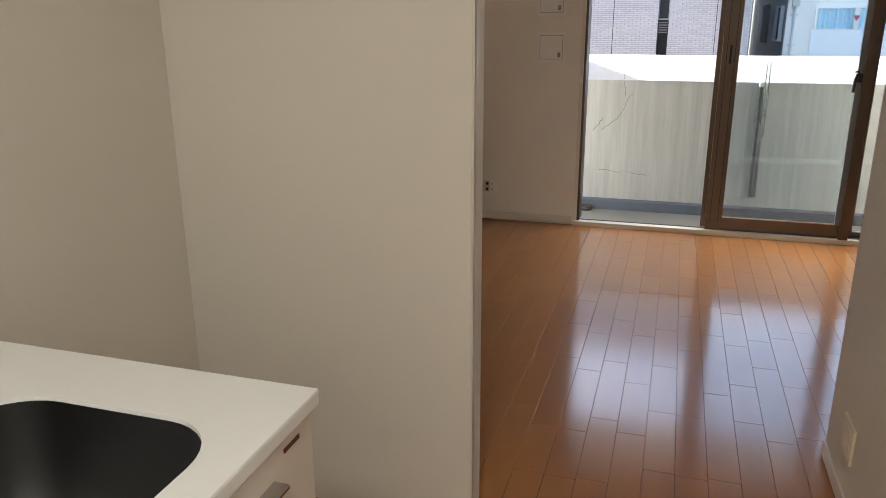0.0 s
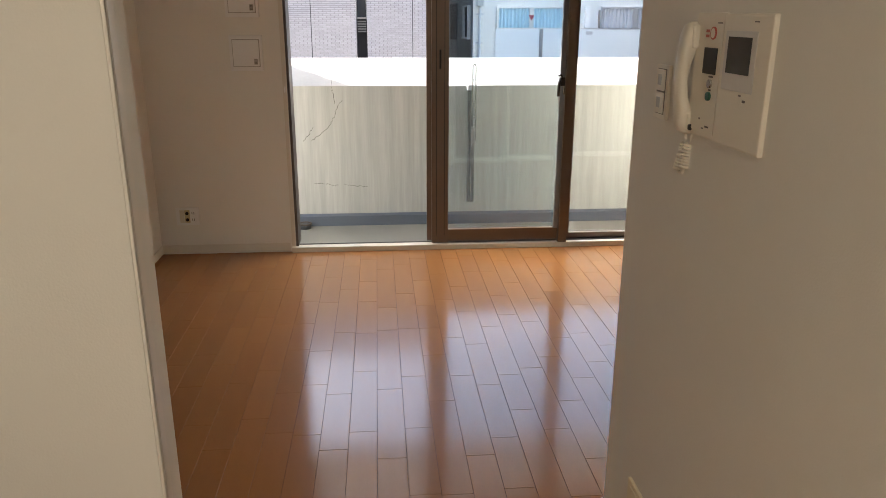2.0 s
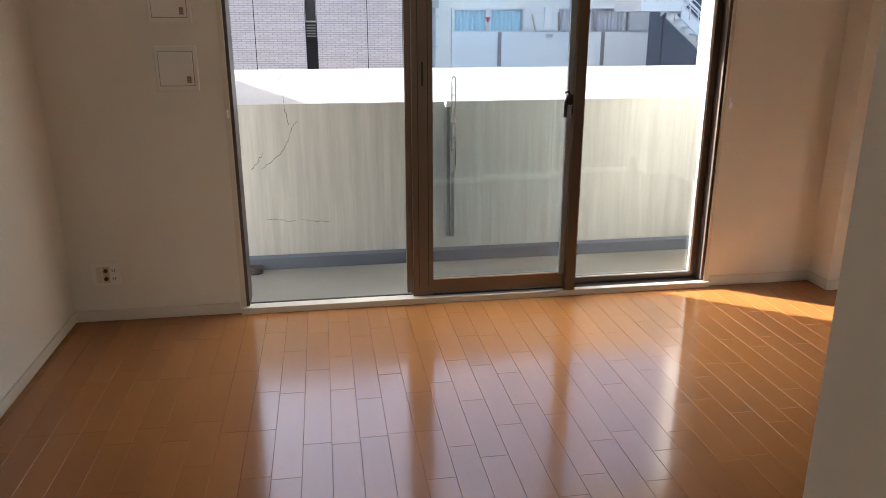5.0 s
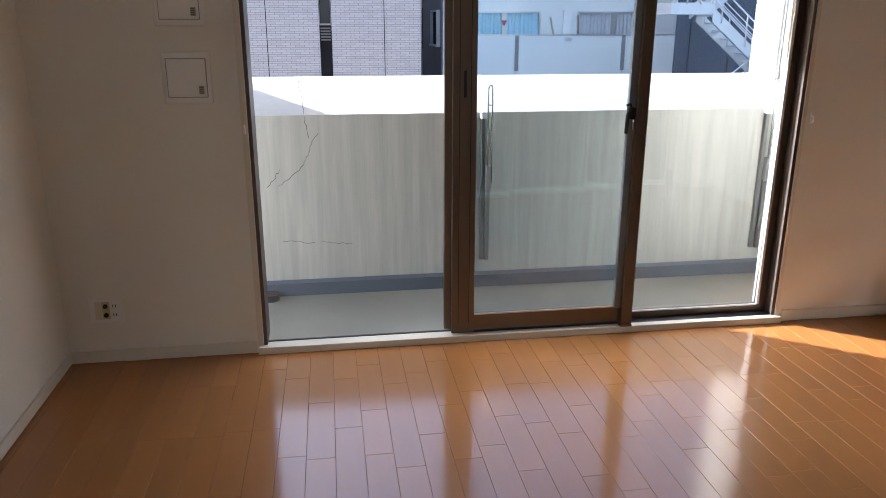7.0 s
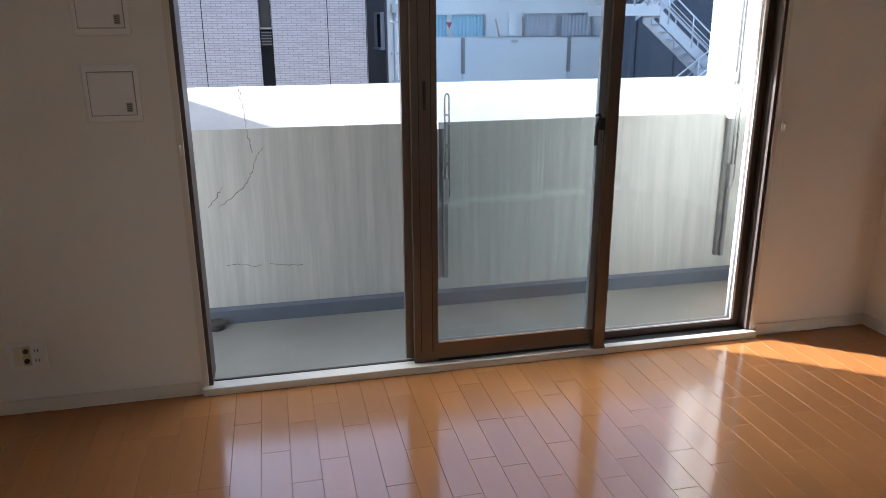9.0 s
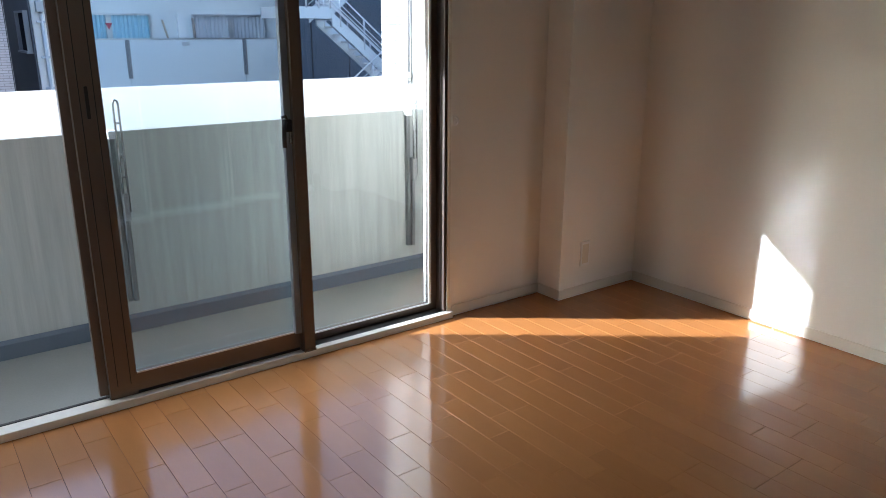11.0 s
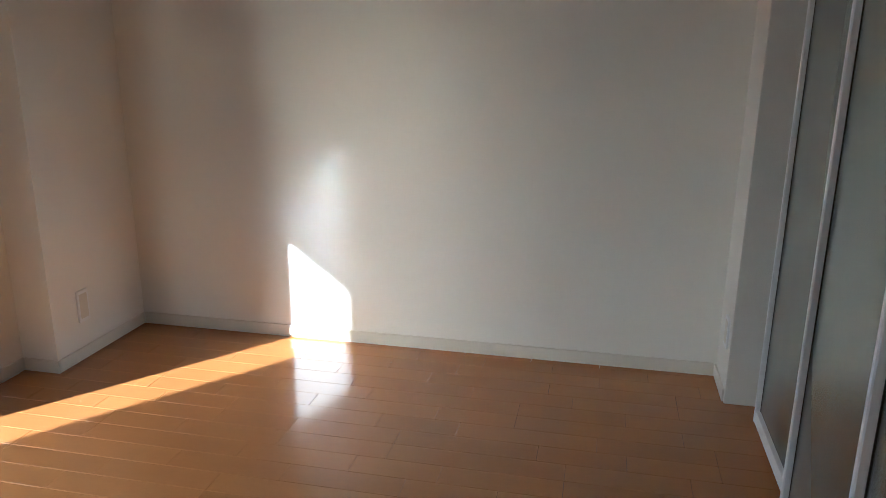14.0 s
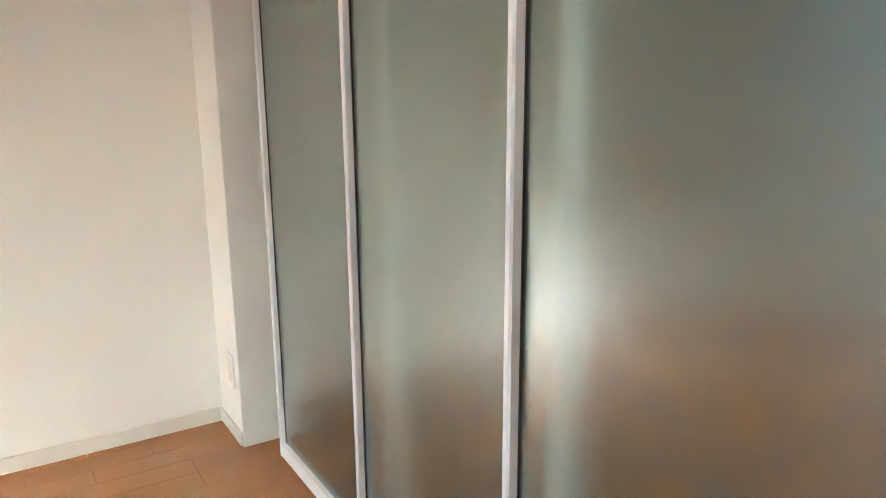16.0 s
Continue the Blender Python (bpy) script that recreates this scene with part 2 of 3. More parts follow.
def sash(x0, x1, y, z0, left, right, rail, pane, name="sash"):
    """One sliding panel: two stiles, two rails, a pane and its rubber."""
    s = part(name, boxes((x0, x0 + left, y, y + 0.03, z0, WZ - 0.03), (x1 - right, x1, y, y + 0.03, z0, WZ - 0.03),
                         (x0 + left, x1 - right, y, y + 0.03, z0, z0 + rail), (x0 + left, x1 - right, y, y + 0.03, WZ - 0.1, WZ - 0.03)), BRONZE, win)
    p = part("pane", boxes((x0 + left - 0.004, x1 - right + 0.004, y + 0.012, y + 0.018, z0 + rail - 0.004, WZ - 0.096)), pane, s)
    p.visible_shadow = False
    return s


sash_mid = sash(0.578, 1.405, YW + 0.012, 0.044, 0.10, 0.03, 0.075, TINT)
sash_left = sash(0.55, 1.40, YW + 0.062, 0.034, 0.05, 0.03, 0.06, GLASS)
sash_right = sash(1.402, 2.138, YW + 0.066, 0.032, 0.05, 0.036, 0.036, GLASS)


# ---- frosted sliding doors ----
def frosted_door(x0, x1, y, wide=0.021):
    d = thing("sliding_door", (x0, y - 0.016, 0), "tall frosted-glass sliding door in a slim white aluminium frame", "door", "frosted sliding doors")
    for a, b in ((x0, x0 + wide), (x1 - 0.015, x1)):
        part("stile", bevelled(boxes((a, b, y - 0.032, y, 0.012, 2.05)), 0.003, 1), WHITE_ALU, d)
    for a, b in ((0.012, 0.058), (2.01, 2.05)):
        part("rail", bevelled(boxes((x0 + wide, x1 - 0.015, y - 0.030, y - 0.002, a, b)), 0.002, 1), WHITE_ALU, d)
    part("gasket", boxes((x1 - 0.018, x1 - 0.015, y - 0.026, y - 0.0165, 0.058, 2.01), (x0 + wide, x0 + wide + 0.005, y - 0.026, y - 0.0165, 0.058, 2.01)), RUBBER, d)
    part("pane", boxes((x0 + wide + 0.005, x1 - 0.018, y - 0.024, y - 0.018, 0.058, 2.01)), FROST, d).visible_shadow = False
    return d


frosted_door(2.13, 2.975, 2.46, 0.045)
frosted_door(1.47, 2.175, 2.555, 0.045)
frosted_door(0.98, 1.522, 2.636)



# ---- skirting boards and trims ----
def skirting(name, x0, x1, y0, y1, label):
    return structure(name, bevelled(boxes((x0, x1, y0, y1, 0.008, 0.058)), 0.002, 1), TRIM, label, "baseboard")


skirting("baseboard_window_wall", XL, WX0 - 0.03, YW - 0.009, YW - 0.001, "cream baseboard under the wall vents")
skirting("baseboard_left", XL + 0.001, XL + 0.009, SY + 0.087, YW - 0.012, "cream baseboard along the side wall")
skirting("baseboard_beside_window", WX1 + 0.03, 2.772, YW - 0.009, YW - 0.001, "cream baseboard beside the balcony window")
skirting("baseboard_column_side", 2.766, 2.774, 5.126, YW - 0.011, "cream baseboard on the column's side")
skirting("baseboard_column", 2.7745, XR - 0.011, 5.126, 5.134, "cream baseboard on the column's front")
skirting("baseboard_right", XR - 0.009, XR - 0.001, 2.55, 5.125, "cream baseboard along the sunlit wall")
skirting("baseboard_pillar", 3.114, XR - 0.01, 2.5405, 2.549, "cream baseboard on the pillar by the sliding doors")
skirting("baseboard_door_phone", XI - 0.009, XI - 0.001, YB + 0.01, YI - 0.002, "cream baseboard under the door phone")
structure("corner_bead", bevelled(boxes((SX - 0.001, SX + 0.004, SY - 0.006, SY + 0.022, 0.002, H - 0.002), (SX - 0.006, SX + 0.004, SY - 0.006, SY - 0.0005, 0.002, H - 0.002)), 0.002, 1), TRIM,
          "pale plastic corner bead on the stub wall's end", "trim")
structure("window_casing", boxes((WX0 - 0.022, WX0 + 0.001, YW - 0.012, YW + 0.003, 0.039, WZ + 0.02), (WX1 - 0.001, WX1 + 0.016, YW - 0.004, YW + 0.003, 0.039, WZ + 0.02),
                                 (WX0 - 0.022, WX1 + 0.022, YW - 0.012, YW + 0.003, WZ + 0.021, WZ + 0.042)), TRIM, "slim cream casing round the balcony window", "trim")

# ---- window fittings ----
part("pull", bevelled(boxes((0.622, 0.634, YW + 0.004, YW + 0.013, 1.085, 1.195)), 0.003), BLACK, sash_mid, "slim dark recessed pull")
part("groove", boxes((0.604, 0.607, YW + 0.0095, YW + 0.0125, 0.08, WZ - 0.04)), BLACK, sash_mid)
part("groove", boxes((0.652, 0.655, YW + 0.0095, YW + 0.0125, 0.08, WZ - 0.04)), BLACK, sash_mid)
part("stile_foot", boxes((0.578, 0.678, YW + 0.013, YW + 0.041, 0.031, 0.0438)), BRONZE, sash_mid)
stile = part("handle_stile", bevelled(boxes((1.362, 1.413, YW - 0.035, YW + 0.0118, 0.046, WZ - 0.04)), 0.003), BRONZE, sash_mid)
# Added grey strip: the sky's reflection on the stile's side, put into colour.
part("stile_side_sheen", boxes((1.334, 1.3617, YW - 0.012, YW + 0.0117, 0.1195, WZ - 0.1)), mat("sky_sheen_grey", (0.25, 0.275, 0.31), 0.35, 0.3), sash_mid, "grey strip coloured as sky light on the stile's side")
part("end_cap", bevelled(boxes((1.360, 1.415, YW - 0.037, YW + 0.0116, 0.034, 0.046)), 0.002), BRONZE, sash_mid)
latch = part("crescent_latch", bevelled(boxes((1.328, 1.361, YW - 0.028, YW + 0.002, 0.988, 1.038)), 0.006), BLACK, sash_mid, "black crescent latch")
part("lever", tube([(1.333, YW - 0.026, 1.03), (1.322, YW - 0.034, 1.005), (1.319, YW - 0.036, 0.93)], 0.009), BLACK, latch)
part("hook", tube([(1.345, YW - 0.018, 1.032), (1.334, YW - 0.024, 1.052), (1.318, YW - 0.022, 1.046)], 0.006), BLACK, latch)
part("latch_foot", bevelled(boxes((1.350, 1.361, YW - 0.024, YW - 0.004, 0.94, 0.988)), 0.003), STEEL, latch)
part("roller_stop", bevelled(boxes((0.60, 0.635, YW + 0.026, YW + 0.04, 0.031, 0.045)), 0.003), WHITE, win)
part("glass_bead", boxes((2.088, 2.1015, YW + 0.058, YW + 0.0655, 0.069, WZ - 0.1)), WHITE_ALU, sash_right, "pale strip along the pane")


part("glass_bead", boxes((0.679, 1.333, YW + 0.006, YW + 0.0115, 0.117, 0.123)), SILVER, sash_mid, "bright strip under the pane")
part("glass_bead", boxes((1.453, 2.087, YW + 0.058, YW + 0.0655, 0.066, 0.072)), WHITE_ALU, sash_right, "pale strip under the pane")


def tassel_hook(x):
    h = thing("curtain_hook", (x, YW, 0.975), "small white plastic curtain tieback hook on the wall", "hook", "curtain tieback hooks")
    part("plate", bevelled(boxes((x - 0.009, x + 0.009, YW - 0.006, YW, 0.95, 1.0)), 0.003), WHITE, h)
    part("loop", tube([(x, YW - 0.005, 0.99), (x, YW - 0.022, 0.985), (x, YW - 0.024, 0.965), (x, YW - 0.012, 0.958)], 0.004), WHITE, h)


tassel_hook(2.196)
tassel_hook(-0.266)


LATTICE = mat("dark_grey_plastic", (0.13, 0.12, 0.10), 0.5)


def wall_vent(x, z):
    v = thing("wall_vent", (x, YW, z), "square white plastic air vent cover with a small grey knob", "vent", "square wall vents")
    a, b = 0.086, 0.072
    part("frame", bevelled(boxes((x - a - 0.006, x + a + 0.006, YW - 0.012, YW, z - a - 0.012, z + a + 0.012)), 0.006, 3), WHITE, v)
    # Grey-brown sheet behind the cover: the gap's shade is in its colour.
    part("gap", boxes((x - b - 0.003, x + b + 0.003, YW - 0.0135, YW - 0.0115, z - b - 0.003, z + b + 0.003)), mat("vent_gap_shade", (0.42, 0.38, 0.33), 0.7), v)
    part("cover", bevelled(boxes((x - b, x + b, YW - 0.020, YW - 0.0136, z - b, z + b)), 0.004), WHITE, v)
    k = part("knob", bevelled(boxes((x + 0.043, x + 0.063, YW - 0.026, YW - 0.0201, z - 0.062, z - 0.030)), 0.003), mat("grey_plastic", (0.42, 0.39, 0.34), 0.5), v, "small grey shutter knob")
    part("rib", boxes(*[(x + 0.046, x + 0.060, YW - 0.0275, YW - 0.0259, z - 0.058 + 0.007 * i, z - 0.055 + 0.007 * i) for i in range(4)]), LATTICE, k)


wall_vent(-0.468, 1.176)
wall_vent(-0.474, 1.466)


YELLOWED = mat("yellowed_ivory_plastic", (0.74, 0.66, 0.47), 0.4, vary=0.04)


def cover_plate(name, label, category, corners, axis, at):
    """A thin plate on a wall: its two spans, the wall's axis and face."""
    a0, a1, z0, z1 = corners
    c = {"y-": ((a0 + a1) / 2, at, z0), "y+": ((a0 + a1) / 2, at, z0), "x-": (at, (a0 + a1) / 2, z0)}[axis]
    p = thing(name, c, label, category)
    d = {"y-": lambda lo, hi, k0, k1: (lo, hi, at - k1, at - k0), "y+": lambda lo, hi, k0, k1: (lo, hi, at + k0, at + k1), "x-": lambda lo, hi, k0, k1: (at - k1, at - k0, lo, hi)}[axis]
    part("plate", bevelled(boxes((*d(a0, a1, 0.0, 0.0085), z0, z1)), 0.002), (YELLOWED if z0 < 1 else PLASTIC) if axis == "x-" else WHITE, p)
    return p, d


p, d = cover_plate("wall_socket", "white plate with aerial and power sockets on the wall", "socket", (-0.962, -0.828, 0.170, 0.276), "y-", YW)
part("blank_insert", bevelled(boxes((*d(-0.940, -0.915, 0.0084, 0.0105), 0.185, 0.262)), 0.002), PLASTIC, p)
part("aerial_insert", bevelled(boxes((*d(-0.912, -0.882, 0.0084, 0.0105), 0.185, 0.262)), 0.002), mat("yellowed_plastic", (0.62, 0.52, 0.30), 0.45), p, "yellowed aerial insert")
part("power_insert", bevelled(boxes((*d(-0.877, -0.848, 0.0084, 0.0105), 0.185, 0.262)), 0.002), WHITE, p)
for z in (0.204, 0.243):
    part("aerial_jack", disc((-0.897, YW - 0.012, z), "y", 0.0095, 0.009, 14), BLACK, p, "round dark aerial jack")
    for x in (-0.868, -0.857):
        part("slot", boxes((*d(x - 0.0015, x + 0.0015, 0.0103, 0.0115), z - 0.006, z + 0.006)), BLACK, p)
p.location.x += 0.015
p.location.z += 0.012
p, d = cover_plate("blank_plate", "blank white cover plate on the corner column", "wall plate", (2.918, 2.985, 0.165, 0.30), "y-", 5.135)
part("insert", bevelled(boxes((*d(2.928, 2.975, 0.0084, 0.0098), 0.18, 0.285)), 0.002), PLASTIC, p)
p, d = cover_plate("wall_plate", "white socket plate low on the narrow pillar", "wall plate", (3.15, 3.22, 0.205, 0.32), "y+", 2.54)
part("insert", bevelled(boxes((*d(3.163, 3.207, 0.0084, 0.0098), 0.218, 0.307)), 0.002), PLASTIC, p)
p, d = cover_plate("low_wall_plate", "yellowed blank plate above the kitchen passage baseboard", "wall plate", (2.365, 2.485, 0.155, 0.262), "x-", XI)
part("insert", bevelled(boxes((*d(2.385, 2.465, 0.0084, 0.0105), 0.168, 0.249)), 0.002), YELLOWED, p)
p, d = cover_plate("light_switch", "white two-rocker light switch beside the door phone", "switch", (2.462, 2.532, 1.165, 1.280), "x-", XI)
# No real gap: a dark sheet carries the shade round the rockers.
part("gap", boxes((*d(2.472, 2.522, 0.0084, 0.0092), 1.176, 1.272)), mat("switch_gap_shade", (0.20, 0.18, 0.15), 0.7), p, "dark sheet standing for the gap's shade round the rockers")
for z in (1.178, 1.226):
    r = part("rocker", bevelled(boxes((*d(2.4735, 2.5205, 0.0093, 0.013), z, z + 0.0445)), 0.003), PLASTIC, p)
    part("marker", boxes((*d(2.488, 2.506, 0.013, 0.0142), z + 0.012, z + 0.034)), mat("switch_marker", (0.45, 0.43, 0.40), 0.5), r, "small grey marker window")

# ---- door phone ----
phone = thing("door_phone", (XI, 2.2, 1.164), "ivory video door phone with a corded handset on the wall", "door phone")
F = XI - 0.030
LETTER = mat("printed_lettering", (0.13, 0.11, 0.09), 0.6)
part("handset_base", bevelled(boxes((F, XI, 2.213, 2.336, 1.164, 1.392), (F + 0.012, XI, 2.337, 2.362, 1.164, 1.392)), 0.004), PLASTIC, phone)
monitor = part("monitor_unit", bevelled(boxes((F - 0.003, XI, 2.040, 2.211, 1.164, 1.390)), 0.004), PLASTIC, phone)
part("screen_bezel", bevelled(boxes((F - 0.005, F - 0.0031, 2.082, 2.196, 1.262, 1.362)), 0.001, 1), mat("satin_bezel", (0.62, 0.59, 0.53), 0.3), monitor)
part("screen", boxes((F - 0.0062, F - 0.0051, 2.098, 2.182, 1.291, 1.352)), mat("dark_screen", (0.05, 0.052, 0.05), 0.15), monitor, "dark grey monitor screen")
for a, b, c, e in ((2.120, 2.128, 1.255, 1.258), (2.103, 2.113, 1.246, 1.250), (2.085, 2.10, 1.376, 1.378)):
    part("caption", boxes((F - 0.0038, F - 0.0030, a, b, c, e)), LETTER, monitor, "small dark lettering")
part("talk_button", bevelled(boxes((F - 0.0055, F - 0.0032, 2.112, 2.126, 1.242, 1.252)), 0.001, 1), PLASTIC, monitor)
part("base_panel", boxes((F - 0.0012, F + 0.001, 2.216, 2.312, 1.175, 1.378)), PLASTIC, phone)
part("display", boxes((F - 0.003, F - 0.0011, 2.230, 2.284, 1.283, 1.330)), BLACK, phone, "small black display")
part("alarm_ring", disc((F - 0.002, 2.253, 1.356), "x", 0.0115, 0.003, 20), mat("red_print", (0.45, 0.10, 0.07), 0.5), phone, "red-ringed alarm button")
part("alarm_button", disc((F - 0.0022, 2.253, 1.356), "x", 0.0088, 0.0032, 16), PLASTIC, phone)
part("alarm_caption", boxes((F - 0.002, F - 0.001, 2.272, 2.286, 1.357, 1.362), (F - 0.002, F - 0.001, 2.272, 2.286, 1.348, 1.353)), mat("red_caption", (0.50, 0.14, 0.10), 0.5), phone)
part("round_button", disc((F - 0.003, 2.247, 1.266), "x", 0.008, 0.005, 14), STEEL, phone, "small silver button")
part("green_button", disc((F - 0.003, 2.247, 1.243), "x", 0.008, 0.006, 14), mat("green_plastic", (0.02, 0.10, 0.06), 0.4), phone, "dark green button")
for a, b, c, e in ((2.238, 2.256, 1.277, 1.280), (2.242, 2.252, 1.253, 1.256), (2.222, 2.24, 1.373, 1.375), (2.236, 2.252, 1.185, 1.188), (2.258, 2.266, 1.181, 1.183), (2.276, 2.281, 1.197, 1.200)):
    part("lettering", boxes((F - 0.002, F - 0.001, a, b, c, e)), LETTER, phone, "small dark lettering")


def swept(rows, sides=14):
    """A rounded bar: centre, half width and half depth along its length."""
    bm, rings = bmesh.new(), []
    for (x, y, z), w, dep in rows:
        ring = []
        for k in range(sides):
            a = 2 * math.pi * k / sides
            c, s = math.cos(a), math.sin(a)
            ring.append(bm.verts.new((x + dep * math.copysign(abs(s) ** 0.7, s), y + w * math.copysign(abs(c) ** 0.7, c), z)))
        rings.append(ring)
    for r, s in zip(rings, rings[1:]):
        for k in range(sides):
            bm.faces.new((r[k], r[(k + 1) % sides], s[(k + 1) % sides], s[k])).smooth = True
    bm.faces.new(rings[0][::-1]), bm.faces.new(rings[-1])
    bmesh.ops.recalc_face_normals(bm, faces=bm.faces)
    return bm


HY = 2.345
handset = part("handset", swept([((F + 0.004, HY, 1.160), 0.010, 0.008), ((F + 0.002, HY, 1.166), 0.019, 0.017), ((F - 0.002, HY, 1.182), 0.022, 0.021), ((F - 0.008, HY, 1.204), 0.021, 0.016),
                                 ((F - 0.015, HY, 1.232), 0.018, 0.012), ((F - 0.018, HY, 1.262), 0.017, 0.011), ((F - 0.016, HY, 1.296), 0.018, 0.012), ((F - 0.010, HY, 1.326), 0.021, 0.016),
                                 ((F - 0.004, HY, 1.350), 0.023, 0.020), ((F + 0.000, HY, 1.368), 0.020, 0.018), ((F + 0.003, HY, 1.376), 0.011, 0.009)]), PLASTIC, phone, "curved ivory handset")
part("earpiece", bevelled(boxes((F - 0.012, F + 0.020, HY - 0.027, HY + 0.016, 1.326, 1.372)), 0.008, 3), PLASTIC, handset)
part("mouthpiece", bevelled(boxes((F - 0.010, F + 0.020, HY - 0.024, HY + 0.016, 1.168, 1.206)), 0.008, 3), PLASTIC, handset)


def coil(y0, y1, z0, z1, turns, radius):
    pts = []
    for i in range(turns * 10 + 1):
        a, u = 2 * math.pi * i / 10, i / (turns * 10)
        pts.append((F + 0.008 - 0.006 * u + radius * math.cos(a), y0 + (y1 - y0) * u + radius * math.sin(a), z0 + (z1 - z0) * u))
    return pts


cord = part("coiled_cord", tube(coil(2.352, 2.366, 1.140, 1.083, 9, 0.0082), 0.0032, 6), PLASTIC, phone, "ivory coiled cord")
part("cord_return", tube(coil(2.330, 2.332, 1.142, 1.092, 8, 0.0090), 0.0032, 6), PLASTIC, cord)
part("cord_loop", tube([(F + 0.002, 2.366, 1.083), (F + 0.004, 2.360, 1.076), (F + 0.005, 2.346, 1.078), (F + 0.002, 2.334, 1.092)], 0.0035, 6), PLASTIC, cord)
part("cord_tail", tube([(F + 0.006, 2.346, 1.166), (F + 0.004, 2.348, 1.152), (F + 0.010, 2.352, 1.141)], 0.0042, 6), PLASTIC, cord)
part("cord_tail", tube([(F + 0.014, 2.316, 1.176), (F + 0.004, 2.320, 1.156), (F + 0.010, 2.330, 1.142)], 0.0036, 6), PLASTIC, cord)
part("cord_plug", bevelled(boxes((F - 0.006, F + 0.006, 2.312, 2.320, 1.170, 1.182)), 0.002, 1), BLACK, phone, "black cord socket")

phone.location.x += 0.024
phone.location.y += 0.012
phone.location.z -= 0.006

# ---- kitchen corner ----
CX, CY, CZ = -0.108, 1.168, 0.85


def rounded(x0, x1, y0, y1, r, n=8):
    pts = []
    for cx, cy, a0 in ((x1 - r, y1 - r, 0), (x0 + r, y1 - r, 90), (x0 + r, y0 + r, 180), (x1 - r, y0 + r, 270)):
        pts += [(cx + r * math.cos(radians(a0 + 90 * k / n)), cy + r * math.sin(radians(a0 + 90 * k / n))) for k in range(n + 1)]
    return pts


HOLE = (-0.535, -0.166, 0.30, 1.042, 0.095)


def worktop_mesh():
    """A slab with a rounded opening for the sink."""
    bm = bmesh.new()
    hole = rounded(*HOLE)
    n = len(hole) // 4
    outer = [(CX, CY), (XK + 0.003, CY), (XK + 0.003, -0.9), (CX, -0.9)]
    rings = {}
    for z in (CZ, CZ - 0.007):
        rings[z] = ([bm.verts.new((*p, z)) for p in hole], [bm.verts.new((*p, z)) for p in outer])
    for z, (h, o) in rings.items():
        for q in range(4):
            seg = h[q * n:(q + 1) * n]
            for a, b in zip(seg, seg[1:]):
                bm.faces.new((a, b, o[q]))
            bm.faces.new((seg[-1], h[((q + 1) * n) % len(h)], o[(q + 1) % 4], o[q]))
    (h0, o0), (h1, o1) = rings[CZ], rings[CZ - 0.007]
    for a, b in ((h0, h1), (o0, o1)):
        for i in range(len(a)):
            j = (i + 1) % len(a)
            bm.faces.new((a[i], a[j], b[j], b[i]))
    bmesh.ops.recalc_face_normals(bm, faces=bm.faces)
    return bm


top = tagged(part("worktop", worktop_mesh(), WORKTOP, None), "white solid-surface kitchen worktop with an undermounted sink", "worktop")
part("front_edge", bevelled(boxes((CX - 0.02, CX + 0.001, -0.9, CY + 0.001, CZ - 0.024, CZ - 0.0005)), 0.003), WORKTOP, top)
part("end_edge", bevelled(boxes((XK + 0.003, CX - 0.02, CY - 0.02, CY + 0.001, CZ - 0.024, CZ - 0.0005)), 0.003), WORKTOP, top)
bm = bmesh.new()
loops = []
for grow, z, r in ((0.006, CZ - 0.0075, 0.09), (0.004, CZ - 0.06, 0.088), (-0.004, CZ - 0.17, 0.08), (-0.02, CZ - 0.192, 0.07), (-0.05, CZ - 0.200, 0.05), (-0.12, CZ - 0.203, 0.03)):
    x0, x1, y0, y1, _ = HOLE
    loops.append([bm.verts.new((*p, z)) for p in rounded(x0 - grow, x1 + grow, y0 - grow, y1 + grow, r)])
for a, b in zip(loops, loops[1:]):
    for i in range(len(a)):
        bm.faces.new((a[i], a[(i + 1) % len(a)], b[(i + 1) % len(a)], b[i])).smooth = True
bm.faces.new(loops[-1])
bmesh.ops.recalc_face_normals(bm, faces=bm.faces)
bmesh.ops.reverse_faces(bm, faces=bm.faces)
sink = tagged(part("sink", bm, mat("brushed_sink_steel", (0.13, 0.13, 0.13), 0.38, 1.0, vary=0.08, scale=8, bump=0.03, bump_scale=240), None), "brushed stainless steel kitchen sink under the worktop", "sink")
part("drain", disc((-0.38, 0.62, CZ - 0.199), "z", 0.045, 0.006, 24), STEEL, sink, "round steel drain")
cab = thing("kitchen_cabinet", (-0.5, 0.5, 0), "beige laminate kitchen base cabinet under the worktop", "cabinet")
part("end_panel", boxes((XK + 0.01, CX - 0.028, CY - 0.03, CY - 0.012, 0.0, CZ - 0.0245)), CABINET, cab)
part("body", boxes((XK + 0.01, CX - 0.03, -0.88, CY - 0.0305, 0.0, 0.60)), CABINET, cab)
front = part("drawer_front", bevelled(boxes((CX - 0.026, CX - 0.006, 0.52, CY - 0.014, 0.56, CZ - 0.030)), 0.002, 1), CABINET, cab)
part("front_left", bevelled(boxes((CX - 0.026, CX - 0.006, -0.88, 0.515, 0.56, CZ - 0.030)), 0.002, 1), CABINET, cab)
part("lower_front", bevelled(boxes((CX - 0.026, CX - 0.006, 0.52, CY - 0.014, 0.09, 0.556)), 0.002, 1), CABINET, cab)
part("lower_front", bevelled(boxes((CX - 0.026, CX - 0.006, -0.88, 0.515, 0.09, 0.556)), 0.002, 1), CABINET, cab)
